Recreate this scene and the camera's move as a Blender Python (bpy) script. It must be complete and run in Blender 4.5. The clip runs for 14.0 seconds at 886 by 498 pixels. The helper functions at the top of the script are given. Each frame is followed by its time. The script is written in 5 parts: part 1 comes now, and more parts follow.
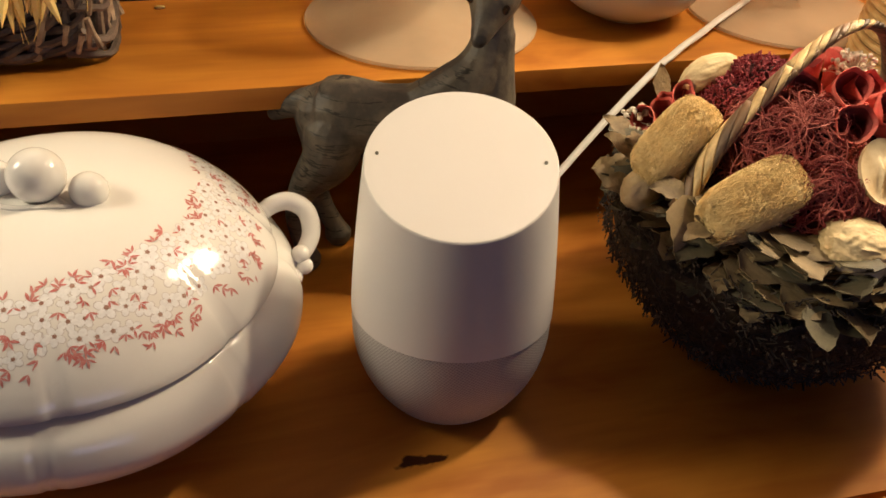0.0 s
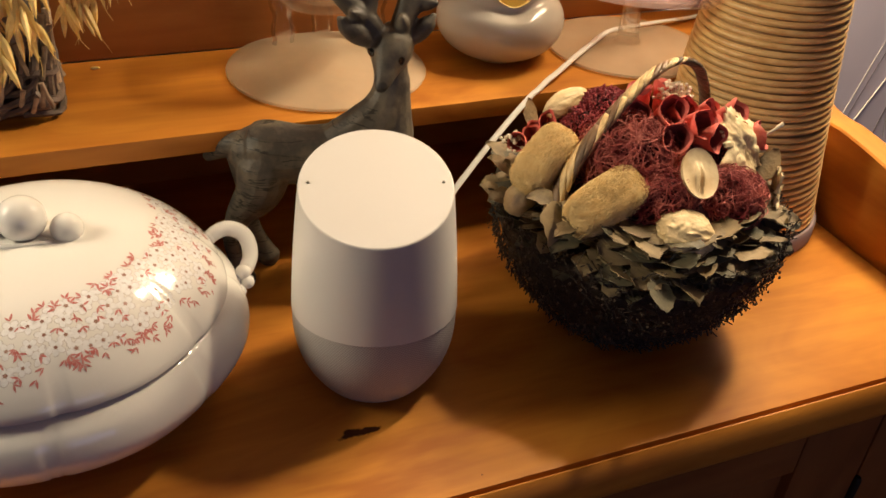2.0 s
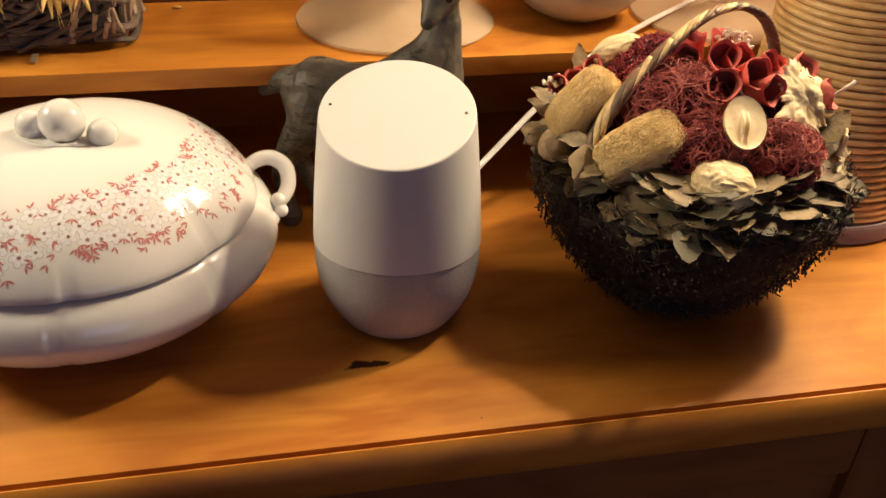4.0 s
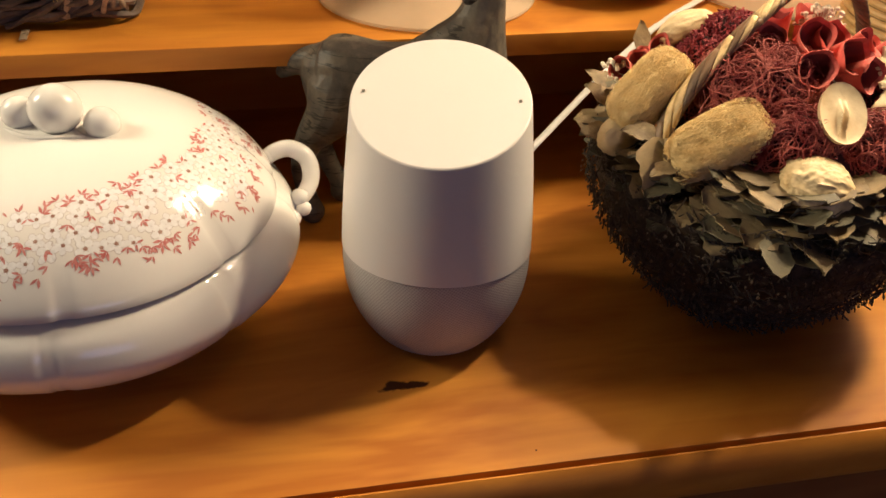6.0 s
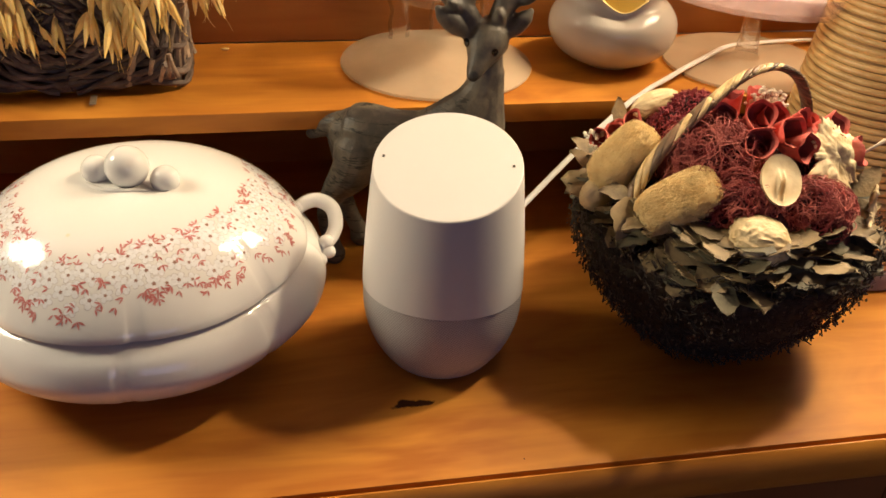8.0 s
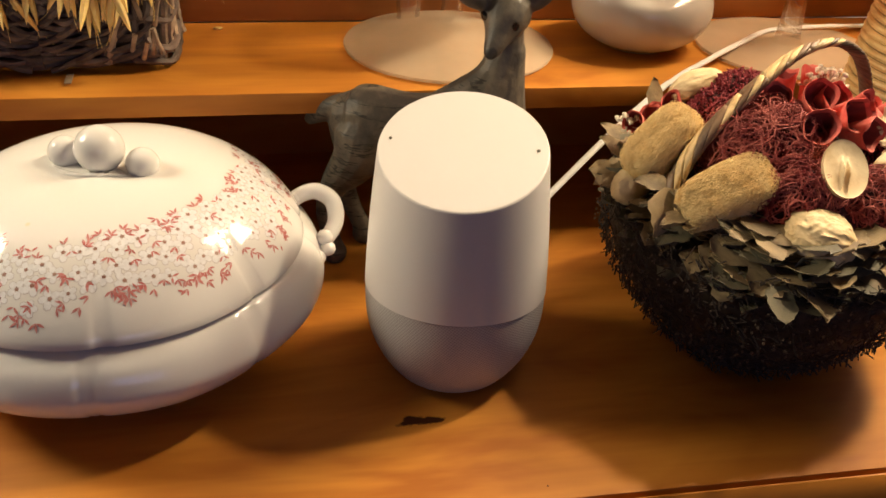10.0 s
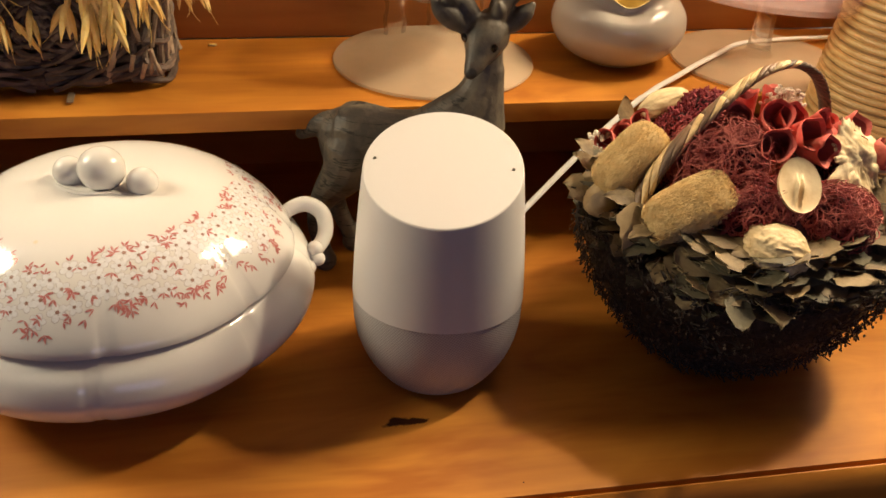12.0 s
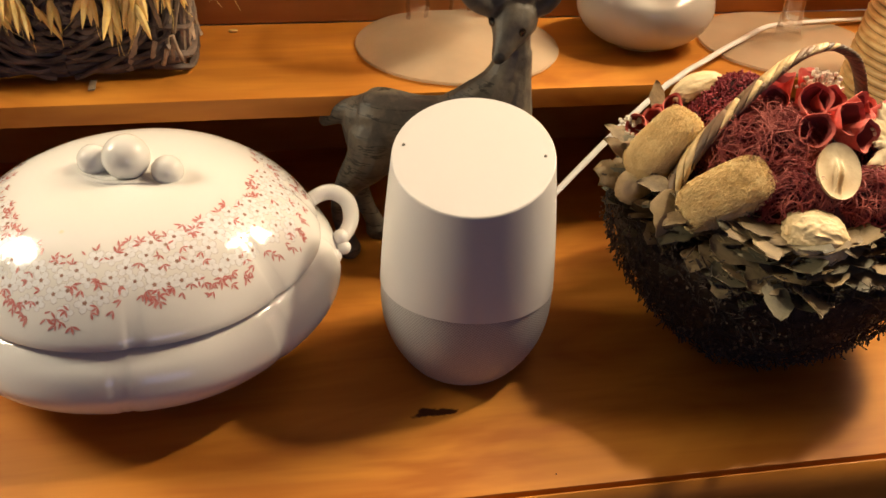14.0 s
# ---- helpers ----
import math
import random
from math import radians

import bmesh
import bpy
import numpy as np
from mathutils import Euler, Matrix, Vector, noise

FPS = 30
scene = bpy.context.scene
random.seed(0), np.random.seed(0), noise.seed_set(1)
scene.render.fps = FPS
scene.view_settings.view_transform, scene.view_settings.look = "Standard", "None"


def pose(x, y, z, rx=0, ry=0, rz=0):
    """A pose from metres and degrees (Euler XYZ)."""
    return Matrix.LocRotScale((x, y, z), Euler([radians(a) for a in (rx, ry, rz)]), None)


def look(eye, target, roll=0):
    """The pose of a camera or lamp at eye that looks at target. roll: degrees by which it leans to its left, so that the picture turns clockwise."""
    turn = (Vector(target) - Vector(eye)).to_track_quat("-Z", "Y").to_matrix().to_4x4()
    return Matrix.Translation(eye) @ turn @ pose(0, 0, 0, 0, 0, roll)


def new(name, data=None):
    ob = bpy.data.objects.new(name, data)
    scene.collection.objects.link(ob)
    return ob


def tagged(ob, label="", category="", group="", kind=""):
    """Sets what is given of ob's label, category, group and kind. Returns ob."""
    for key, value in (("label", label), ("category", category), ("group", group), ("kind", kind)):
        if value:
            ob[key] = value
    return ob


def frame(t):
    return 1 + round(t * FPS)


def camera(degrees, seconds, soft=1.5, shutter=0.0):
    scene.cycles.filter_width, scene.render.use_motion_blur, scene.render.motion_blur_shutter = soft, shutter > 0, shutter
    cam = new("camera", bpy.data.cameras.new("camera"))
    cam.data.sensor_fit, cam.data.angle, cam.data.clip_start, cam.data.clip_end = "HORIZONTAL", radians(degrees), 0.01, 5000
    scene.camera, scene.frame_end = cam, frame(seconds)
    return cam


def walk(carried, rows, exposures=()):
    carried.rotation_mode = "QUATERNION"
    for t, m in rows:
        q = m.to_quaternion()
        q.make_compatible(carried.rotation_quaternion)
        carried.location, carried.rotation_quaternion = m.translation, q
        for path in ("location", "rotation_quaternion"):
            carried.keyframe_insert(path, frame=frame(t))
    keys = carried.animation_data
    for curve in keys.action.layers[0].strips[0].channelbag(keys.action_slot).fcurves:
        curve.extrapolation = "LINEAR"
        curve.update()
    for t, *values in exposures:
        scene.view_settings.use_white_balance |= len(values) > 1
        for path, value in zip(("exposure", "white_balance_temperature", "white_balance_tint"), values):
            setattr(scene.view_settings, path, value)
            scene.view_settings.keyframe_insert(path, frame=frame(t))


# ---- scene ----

cam = camera(53.10, 14.0, soft=1.6)
ROWS = [
    (0.0, -0.0926, -0.3122, 0.3265, 53.21, -2.66, -13.53),
    (0.5, -0.1187, -0.3319, 0.3418, 53.71, -2.76, -17.32),
    (1.0, -0.1458, -0.3442, 0.3584, 54.72, -2.61, -24.48),
    (1.5, -0.1410, -0.3623, 0.3662, 55.51, -3.11, -24.63),
    (2.0, -0.1279, -0.3892, 0.3732, 55.37, -3.20, -21.28),
    (2.5, -0.1114, -0.4164, 0.3760, 54.90, -2.97, -17.67),
    (3.0, -0.0861, -0.4323, 0.3724, 54.41, -2.60, -14.86),
    (3.5, -0.0641, -0.4456, 0.3550, 55.26, -2.43, -11.70),
    (4.0, -0.0620, -0.4248, 0.3322, 56.07, -1.74, -10.67),
    (4.2, -0.0653, -0.4176, 0.3249, 56.03, -1.54, -10.19),
    (6.3, -0.0744, -0.3614, 0.3113, 54.32, -1.94, -10.82),
    (6.5, -0.0758, -0.3782, 0.3217, 54.50, -2.27, -11.13),
    (7.0, -0.0815, -0.4134, 0.3530, 55.69, -2.21, -10.41),
    (7.5, -0.0879, -0.4318, 0.3613, 56.67, -2.27, -9.98),
    (9.8, -0.0783, -0.3858, 0.3229, 57.31, -2.45, -9.57),
    (10.0, -0.0813, -0.3810, 0.3195, 57.49, -2.59, -9.29),
    (10.5, -0.0800, -0.3641, 0.3125, 56.81, -2.52, -8.93),
    (11.0, -0.0803, -0.3650, 0.3228, 56.67, -2.48, -9.09),
    (11.5, -0.0779, -0.3798, 0.3347, 56.59, -2.52, -9.54),
    (12.0, -0.0773, -0.4005, 0.3451, 56.91, -2.40, -9.61),
    (12.5, -0.0801, -0.4077, 0.3412, 56.91, -2.29, -9.39),
    (13.0, -0.0854, -0.4025, 0.3378, 56.58, -3.20, -9.52),
    (13.5, -0.0883, -0.3997, 0.3318, 56.18, -3.47, -9.21),
    (14.0, -0.0864, -0.3918, 0.3412, 56.03, -1.90, -9.19),
]
EXPOSURES = ((0.0, -0.03), (0.5, 0.02), (1.0, 0.03), (1.5, 0.04), (2.0, -0.02), (2.5, 0.03), (3.0, 0.12), (3.5, 0.21), (4.0, 0.27), (6.5, 0.26), (7.5, 0.23), (10.0, 0.19), (10.5, 0.16), (11.0, 0.12), (11.5, 0.09), (12.5, 0.08), (13.0, 0.14), (14.0, 0.17))
walk(cam, [(t, pose(x, y, z, a, b, c)) for t, x, y, z, a, b, c in ROWS], EXPOSURES)

# ---- light ----
world = bpy.data.worlds.new("world")
scene.world = world
world.use_nodes = True
world.node_tree.nodes["Background"].inputs[0].default_value = (0.5, 0.55, 0.75, 1)
world.node_tree.nodes["Background"].inputs[1].default_value = 0.003


def bulb(name, place, watts, radius, colour):
    lamp = bpy.data.lights.new(name, "POINT")
    lamp.energy, lamp.shadow_soft_size, lamp.color = watts, radius, colour
    ob = new(name, lamp)
    ob.location = place
    return ob


WARM = (1.0, 0.79, 0.51)
bulb("lamp_light", (0.600, 0.125, 0.930), 25.5, 0.034, WARM)
bulb("lamp_shade_light", (0.4900, 0.200, 0.540), 20.0, 0.105, WARM)
bulb("lamp_light", (-0.88, 0.215, 0.645), 36.5, 0.150, (1.0, 0.86, 0.60))
dusk = bpy.data.lights.new("window_light", "AREA")
dusk.energy, dusk.color, dusk.shape, dusk.size, dusk.size_y = 3.8, (0.50, 0.53, 1.0), "RECTANGLE", 1.1, 0.55
dusk_ob = new("window_light", dusk)
dusk_ob.matrix_world = look((0.2, -2.44, 0.50), (0, 0, 0))


# ---- materials ----


def mat(name, colour, rough=0.5, metal=0.0, coat=0.0, grain=0.0, grain_scale=200.0, bump=0.0, bump_scale=300.0, second=None, spread=(0.4, 0.6), stretch=(1, 1, 1), spec=0.5, sss=0.0, vary=0.0):
    """A surface with two scales of colour variation and fine relief."""
    m = bpy.data.materials.new(name)
    m.use_nodes = True
    nt = m.node_tree
    b = nt.nodes["Principled BSDF"]
    b.inputs["Roughness"].default_value = rough
    b.inputs["Metallic"].default_value = metal
    b.inputs["Coat Weight"].default_value = coat
    b.inputs["Coat Roughness"].default_value = 0.12
    b.inputs["Specular IOR Level"].default_value = spec
    if sss:
        b.inputs["Subsurface Weight"].default_value = sss
        b.inputs["Subsurface Radius"].default_value = (0.004, 0.003, 0.002)
    tc = nt.nodes.new("ShaderNodeTexCoord")
    mp = nt.nodes.new("ShaderNodeMapping")
    mp.inputs["Scale"].default_value = stretch
    nt.links.new(tc.outputs["Object"], mp.inputs[0])
    base = (*colour, 1)
    out = None
    if second:
        n1 = nt.nodes.new("ShaderNodeTexNoise")
        n1.inputs["Scale"].default_value = grain_scale
        n1.inputs["Detail"].default_value = 6
        n1.inputs["Roughness"].default_value = 0.62
        nt.links.new(mp.outputs[0], n1.inputs["Vector"])
        r = nt.nodes.new("ShaderNodeValToRGB")
        r.color_ramp.elements[0].position, r.color_ramp.elements[1].position = spread
        r.color_ramp.elements[0].color = base
        r.color_ramp.elements[1].color = (*second, 1)
        nt.links.new(n1.outputs[0], r.inputs[0])
        out = r.outputs[0]
    if grain:
        n2 = nt.nodes.new("ShaderNodeTexNoise")
        n2.inputs["Scale"].default_value = grain_scale * 0.17
        n2.inputs["Detail"].default_value = 3
        nt.links.new(mp.outputs[0], n2.inputs["Vector"])
        mr = nt.nodes.new("ShaderNodeMapRange")
        mr.inputs[1].default_value, mr.inputs[2].default_value = 0.3, 0.7
        mr.inputs[3].default_value, mr.inputs[4].default_value = 1 - grain, 1 + grain
        nt.links.new(n2.outputs[0], mr.inputs[0])
        mx = nt.nodes.new("ShaderNodeMix")
        mx.data_type, mx.blend_type = "RGBA", "MULTIPLY"
        mx.inputs[0].default_value = 1
        mx.inputs[6].default_value = base
        if out:
            nt.links.new(out, mx.inputs[6])
        nt.links.new(mr.outputs[0], mx.inputs[7])
        out = mx.outputs[2]
    if vary:
        oi = nt.nodes.new("ShaderNodeObjectInfo")
        mr = nt.nodes.new("ShaderNodeMapRange")
        mr.inputs[3].default_value, mr.inputs[4].default_value = 1 - vary, 1 + vary
        nt.links.new(oi.outputs["Random"], mr.inputs[0])
        mx = nt.nodes.new("ShaderNodeMix")
        mx.data_type, mx.blend_type = "RGBA", "MULTIPLY"
        mx.inputs[0].default_value = 1
        mx.inputs[6].default_value = base
        if out:
            nt.links.new(out, mx.inputs[6])
        nt.links.new(mr.outputs[0], mx.inputs[7])
        out = mx.outputs[2]
    if out:
        nt.links.new(out, b.inputs["Base Color"])
    else:
        b.inputs["Base Color"].default_value = base
    if bump:
        n3 = nt.nodes.new("ShaderNodeTexNoise")
        n3.inputs["Scale"].default_value = bump_scale
        n3.inputs["Detail"].default_value = 4
        nt.links.new(mp.outputs[0], n3.inputs["Vector"])
        bp = nt.nodes.new("ShaderNodeBump")
        bp.inputs["Strength"].default_value = bump
        bp.inputs["Distance"].default_value = 0.001
        nt.links.new(n3.outputs[0], bp.inputs["Height"])
        nt.links.new(bp.outputs[0], b.inputs["Normal"])
    return m


def wood(name, light, dark, knots=(), rough=0.46, along=0):
    """Varnished pine: long fibres along one axis, broad cloudy bands, and knots at given places."""
    m = bpy.data.materials.new(name)
    m.use_nodes = True
    nt = m.node_tree
    L = nt.links
    b = nt.nodes["Principled BSDF"]
    b.inputs["Coat Weight"].default_value = 0.02
    b.inputs["Specular IOR Level"].default_value = 0.22
    b.inputs["Coat Roughness"].default_value = 0.3
    tc = nt.nodes.new("ShaderNodeTexCoord")
    mp = nt.nodes.new("ShaderNodeMapping")
    sc = [60, 60, 60]
    sc[along] = 4.5
    mp.inputs["Scale"].default_value = sc
    L.new(tc.outputs["Object"], mp.inputs[0])
    fine = nt.nodes.new("ShaderNodeTexNoise")
    fine.inputs["Scale"].default_value, fine.inputs["Detail"].default_value, fine.inputs["Distortion"].default_value = 2.2, 8, 0.6
    L.new(mp.outputs[0], fine.inputs["Vector"])
    mp2 = nt.nodes.new("ShaderNodeMapping")
    sc2 = [15, 15, 15]
    sc2[along] = 5.0
    mp2.inputs["Scale"].default_value = sc2
    L.new(tc.outputs["Object"], mp2.inputs[0])
    broad = nt.nodes.new("ShaderNodeTexNoise")
    broad.inputs["Scale"].default_value, broad.inputs["Detail"].default_value, broad.inputs["Distortion"].default_value = 1.3, 3, 1.2
    L.new(mp2.outputs[0], broad.inputs["Vector"])
    add = nt.nodes.new("ShaderNodeMath")
    add.operation = "MULTIPLY_ADD"
    add.inputs[1].default_value = 0.20
    L.new(fine.outputs[0], add.inputs[0])
    half = nt.nodes.new("ShaderNodeMath")
    half.operation = "MULTIPLY"
    half.inputs[1].default_value = 0.85
    L.new(broad.outputs[0], half.inputs[0])
    L.new(half.outputs[0], add.inputs[2])
    ramp = nt.nodes.new("ShaderNodeValToRGB")
    ramp.color_ramp.elements[0].position, ramp.color_ramp.elements[1].position = 0.38, 0.68
    ramp.color_ramp.elements[0].color, ramp.color_ramp.elements[1].color = (*dark, 1), (*light, 1)
    L.new(add.outputs[0], ramp.inputs[0])
    col = ramp.outputs[0]
    for (kx, ky, kz, size, squash) in knots:
        km = nt.nodes.new("ShaderNodeMapping")
        km.vector_type = "TEXTURE"
        km.inputs["Location"].default_value = (kx, ky, kz)
        km.inputs["Scale"].default_value = (size, size * squash, size)
        L.new(tc.outputs["Object"], km.inputs[0])
        wob = nt.nodes.new("ShaderNodeTexNoise")
        wob.inputs["Scale"].default_value = 1.6
        L.new(km.outputs[0], wob.inputs["Vector"])
        ln = nt.nodes.new("ShaderNodeVectorMath")
        ln.operation = "LENGTH"
        L.new(km.outputs[0], ln.inputs[0])
        mx = nt.nodes.new("ShaderNodeMath")
        mx.operation = "MULTIPLY_ADD"
        mx.inputs[1].default_value = 1.2
        L.new(wob.outputs[0], mx.inputs[0])
        L.new(ln.outputs["Value"], mx.inputs[2])
        kr = nt.nodes.new("ShaderNodeValToRGB")
        kr.color_ramp.elements[0].position, kr.color_ramp.elements[1].position = 0.0, 1.0
        e = kr.color_ramp.elements
        e[0].color, e[1].color = (1, 1, 1, 1), (0, 0, 0, 1)
        e[0].position, e[1].position = 0.86, 1.35
        L.new(mx.outputs[0], kr.inputs[0])
        mix = nt.nodes.new("ShaderNodeMix")
        mix.data_type = "RGBA"
        mix.inputs[7].default_value = (dark[0] * 0.12, dark[1] * 0.08, dark[2] * 0.08, 1)
        L.new(kr.outputs[0], mix.inputs[0])
        L.new(col, mix.inputs[6])
        col = mix.outputs[2]
    L.new(col, b.inputs["Base Color"])
    rr = nt.nodes.new("ShaderNodeMapRange")
    rr.inputs[3].default_value, rr.inputs[4].default_value = rough - 0.06, rough + 0.12
    L.new(broad.outputs[0], rr.inputs[0])
    L.new(rr.outputs[0], b.inputs["Roughness"])
    bp = nt.nodes.new("ShaderNodeBump")
    bp.inputs["Strength"].default_value, bp.inputs["Distance"].default_value = 0.05, 0.0006
    L.new(fine.outputs[0], bp.inputs["Height"])
    L.new(bp.outputs[0], b.inputs["Normal"])
    return m


PINE_L, PINE_D = (0.56, 0.230, 0.032), (0.35, 0.116, 0.014)
M_top = wood("pine_top", PINE_L, PINE_D, knots=((-0.0285, -0.0497, 0, 0.0190, 0.62), (-0.0185, -0.0502, 0, 0.0165, 0.55), (0.030, -0.100, 0, 0.0012, 1.6)))
M_shelf = wood("pine_shelf", PINE_L, PINE_D)
M_rail = wood("pine_rail", PINE_L, PINE_D, along=1, knots=((0.402, 0.03, 0.08, 0.004, 1.2),))
# Same pine made darker: shade below the counter put into the colour.
M_front = wood("pine_front_shaded", (0.28, 0.105, 0.032), (0.19, 0.065, 0.02), rough=0.45)
M_stile = wood("pine_stile_shaded", (0.28, 0.105, 0.032), (0.19, 0.065, 0.02), rough=0.45, along=2)
M_iron = mat("dark_iron", (0.03, 0.027, 0.025), 0.5, metal=0.8, grain=0.2, grain_scale=150)
M_back = wood("pine_back", (0.37, 0.145, 0.034), (0.26, 0.09, 0.018))
M_wall = mat("lavender_paint", (0.52, 0.49, 0.62), 0.85, grain=0.06, grain_scale=30, bump=0.15, bump_scale=120)
# Unseen walls, floor and ceiling are kept dark to cut bounced light.
M_room = mat("room_paint", (0.12, 0.115, 0.12), 0.9, grain=0.05, grain_scale=10, bump=0.1, bump_scale=60)
M_floor = wood("floor_boards", (0.14, 0.07, 0.035), (0.09, 0.045, 0.02), rough=0.4)
M_ceil = mat("dim_ceiling", (0.10, 0.055, 0.03), 0.7, grain=0.04, grain_scale=6, bump=0.1, bump_scale=50)
M_reed = mat("pale_print", (0.78, 0.76, 0.74), 0.7, grain=0.15, grain_scale=90)
M_reed_d = mat("grey_print", (0.16, 0.15, 0.17), 0.7, grain=0.15, grain_scale=90)
M_china = mat("glazed_china", (0.715, 0.70, 0.67), 0.07, grain=0.02, grain_scale=60, bump=0.03, bump_scale=40)
M_pot = mat("cream_china", (0.50, 0.465, 0.41), 0.10, grain=0.02, grain_scale=60)
M_edge = mat("petal_outline", (0.50, 0.46, 0.45), 0.12, coat=0.6, second=(0.60, 0.56, 0.55), grain_scale=400)
M_petal = mat("petal_print", (0.80, 0.80, 0.81), 0.12, coat=0.6, second=(0.72, 0.72, 0.735), grain_scale=500)
M_pink = mat("coral_print", (0.50, 0.150, 0.140), 0.2, coat=0.6, second=(0.60, 0.29, 0.27), grain_scale=600)
M_olive = mat("olive_print", (0.30, 0.15, 0.12), 0.2, coat=0.6, second=(0.40, 0.27, 0.22), grain_scale=500)
M_shell = mat("white_plastic", (0.615, 0.595, 0.570), 0.42, grain=0.008, grain_scale=40, bump=0.03, bump_scale=900)
M_hole = mat("black_hole", (0.09, 0.08, 0.06), 0.6)
M_deer = mat("grey_resin", (0.098, 0.079, 0.056), 0.55, second=(0.046, 0.038, 0.032), grain_scale=70, grain=0.25, bump=0.8, bump_scale=170)


def spot(m, x, y, z, size, colour, gloss=None):
    """A stain of its own colour at a place on the thing."""
    nt = m.node_tree
    b = nt.nodes["Principled BSDF"]
    old = b.inputs["Base Color"].links[0].from_socket
    tc = nt.nodes.new("ShaderNodeTexCoord")
    d = nt.nodes.new("ShaderNodeVectorMath")
    d.operation = "DISTANCE"
    d.inputs[1].default_value = (x, y, z)
    nt.links.new(tc.outputs["Object"], d.inputs[0])
    mr = nt.nodes.new("ShaderNodeMapRange")
    mr.inputs[1].default_value, mr.inputs[2].default_value = size * 0.8, size * 1.15
    mr.inputs[3].default_value, mr.inputs[4].default_value = 1, 0
    nt.links.new(d.outputs["Value"], mr.inputs[0])
    mx = nt.nodes.new("ShaderNodeMix")
    mx.data_type = "RGBA"
    mx.inputs[7].default_value = (*colour, 1)
    nt.links.new(mr.outputs[0], mx.inputs[0])
    nt.links.new(old, mx.inputs[6])
    nt.links.new(mx.outputs[2], b.inputs["Base Color"])
    if gloss is not None:
        mr2 = nt.nodes.new("ShaderNodeMapRange")
        mr2.inputs[3].default_value, mr2.inputs[4].default_value = b.inputs["Roughness"].default_value, gloss
        nt.links.new(mr.outputs[0], mr2.inputs[0])
        if b.inputs["Roughness"].links:
            low = nt.nodes.new("ShaderNodeMath")
            low.operation = "MINIMUM"
            nt.links.new(b.inputs["Roughness"].links[0].from_socket, low.inputs[0])
            nt.links.new(mr2.outputs[0], low.inputs[1])
            nt.links.new(low.outputs[0], b.inputs["Roughness"])
        else:
            nt.links.new(mr2.outputs[0], b.inputs["Roughness"])


spot(M_deer, 0.0432, 0.0902, 0.1602, 0.0034, (0.006, 0.005, 0.005), 0.08)
spot(M_deer, 0.0275, 0.0985, 0.1634, 0.0028, (0.006, 0.005, 0.005), 0.08)
spot(M_deer, 0.0300, 0.0825, 0.1468, 0.0036, (0.018, 0.015, 0.013))


spot(M_china, -0.0260, -0.0520, 0.1035, 0.0022, (0.70, 0.60, 0.38))


def cracks(m, scale, stretch, lo, hi, colour):
    """Fine dark splits that run along one direction."""
    nt = m.node_tree
    b = nt.nodes["Principled BSDF"]
    old = b.inputs["Base Color"].links[0].from_socket
    tc = nt.nodes.new("ShaderNodeTexCoord")
    mp = nt.nodes.new("ShaderNodeMapping")
    mp.inputs["Scale"].default_value = stretch
    mp.inputs["Rotation"].default_value = (0, 0.3, 0)
    nt.links.new(tc.outputs["Object"], mp.inputs[0])
    n = nt.nodes.new("ShaderNodeTexNoise")
    n.inputs["Scale"].default_value, n.inputs["Detail"].default_value = scale, 5
    nt.links.new(mp.outputs[0], n.inputs["Vector"])
    ab = nt.nodes.new("ShaderNodeMath")
    ab.operation = "COMPARE"
    ab.inputs[1].default_value, ab.inputs[2].default_value = lo, hi
    nt.links.new(n.outputs[0], ab.inputs[0])
    big = nt.nodes.new("ShaderNodeTexNoise")
    big.inputs["Scale"].default_value = 38
    nt.links.new(tc.outputs["Object"], big.inputs["Vector"])
    gate = nt.nodes.new("ShaderNodeMapRange")
    gate.inputs[1].default_value, gate.inputs[2].default_value = 0.48, 0.56
    part_x = nt.nodes.new("ShaderNodeSeparateXYZ")
    nt.links.new(tc.outputs["Object"], part_x.inputs[0])
    fore = nt.nodes.new("ShaderNodeMath")
    fore.operation = "MULTIPLY_ADD"
    fore.inputs[1].default_value = -3.0
    nt.links.new(part_x.outputs[0], fore.inputs[0])
    nt.links.new(big.outputs[0], fore.inputs[2])
    nt.links.new(fore.outputs[0], gate.inputs[0])
    mul = nt.nodes.new("ShaderNodeMath")
    mul.operation = "MULTIPLY"
    nt.links.new(ab.outputs[0], mul.inputs[0])
    nt.links.new(gate.outputs[0], mul.inputs[1])
    mx = nt.nodes.new("ShaderNodeMix")
    mx.data_type = "RGBA"
    mx.inputs[7].default_value = (*colour, 1)
    nt.links.new(mul.outputs[0], mx.inputs[0])
    nt.links.new(old, mx.inputs[6])
    nt.links.new(mx.outputs[2], b.inputs["Base Color"])


cracks(M_deer, 60, (0.35, 0.5, 3.2), 0.50, 0.016, (0.014, 0.011, 0.008))
M_cord = mat("white_cable", (0.75, 0.74, 0.72), 0.45, grain=0.03, grain_scale=60)
M_rope = mat("pale_bamboo", (0.82, 0.56, 0.24), 0.5, second=(0.68, 0.42, 0.16), grain_scale=60, grain=0.12, stretch=(1, 1, 3), bump=0.2, bump_scale=500)
M_gap = mat("rib_core", (0.34, 0.20, 0.08), 0.8, grain=0.2, grain_scale=120)
M_foot = mat("mauve_foot", (0.26, 0.20, 0.21), 0.6, grain=0.08, grain_scale=90)
M_twig = mat("dark_twig", (0.018, 0.012, 0.009), 0.85, second=(0.045, 0.030, 0.019), grain_scale=220, grain=0.3, bump=0.4)
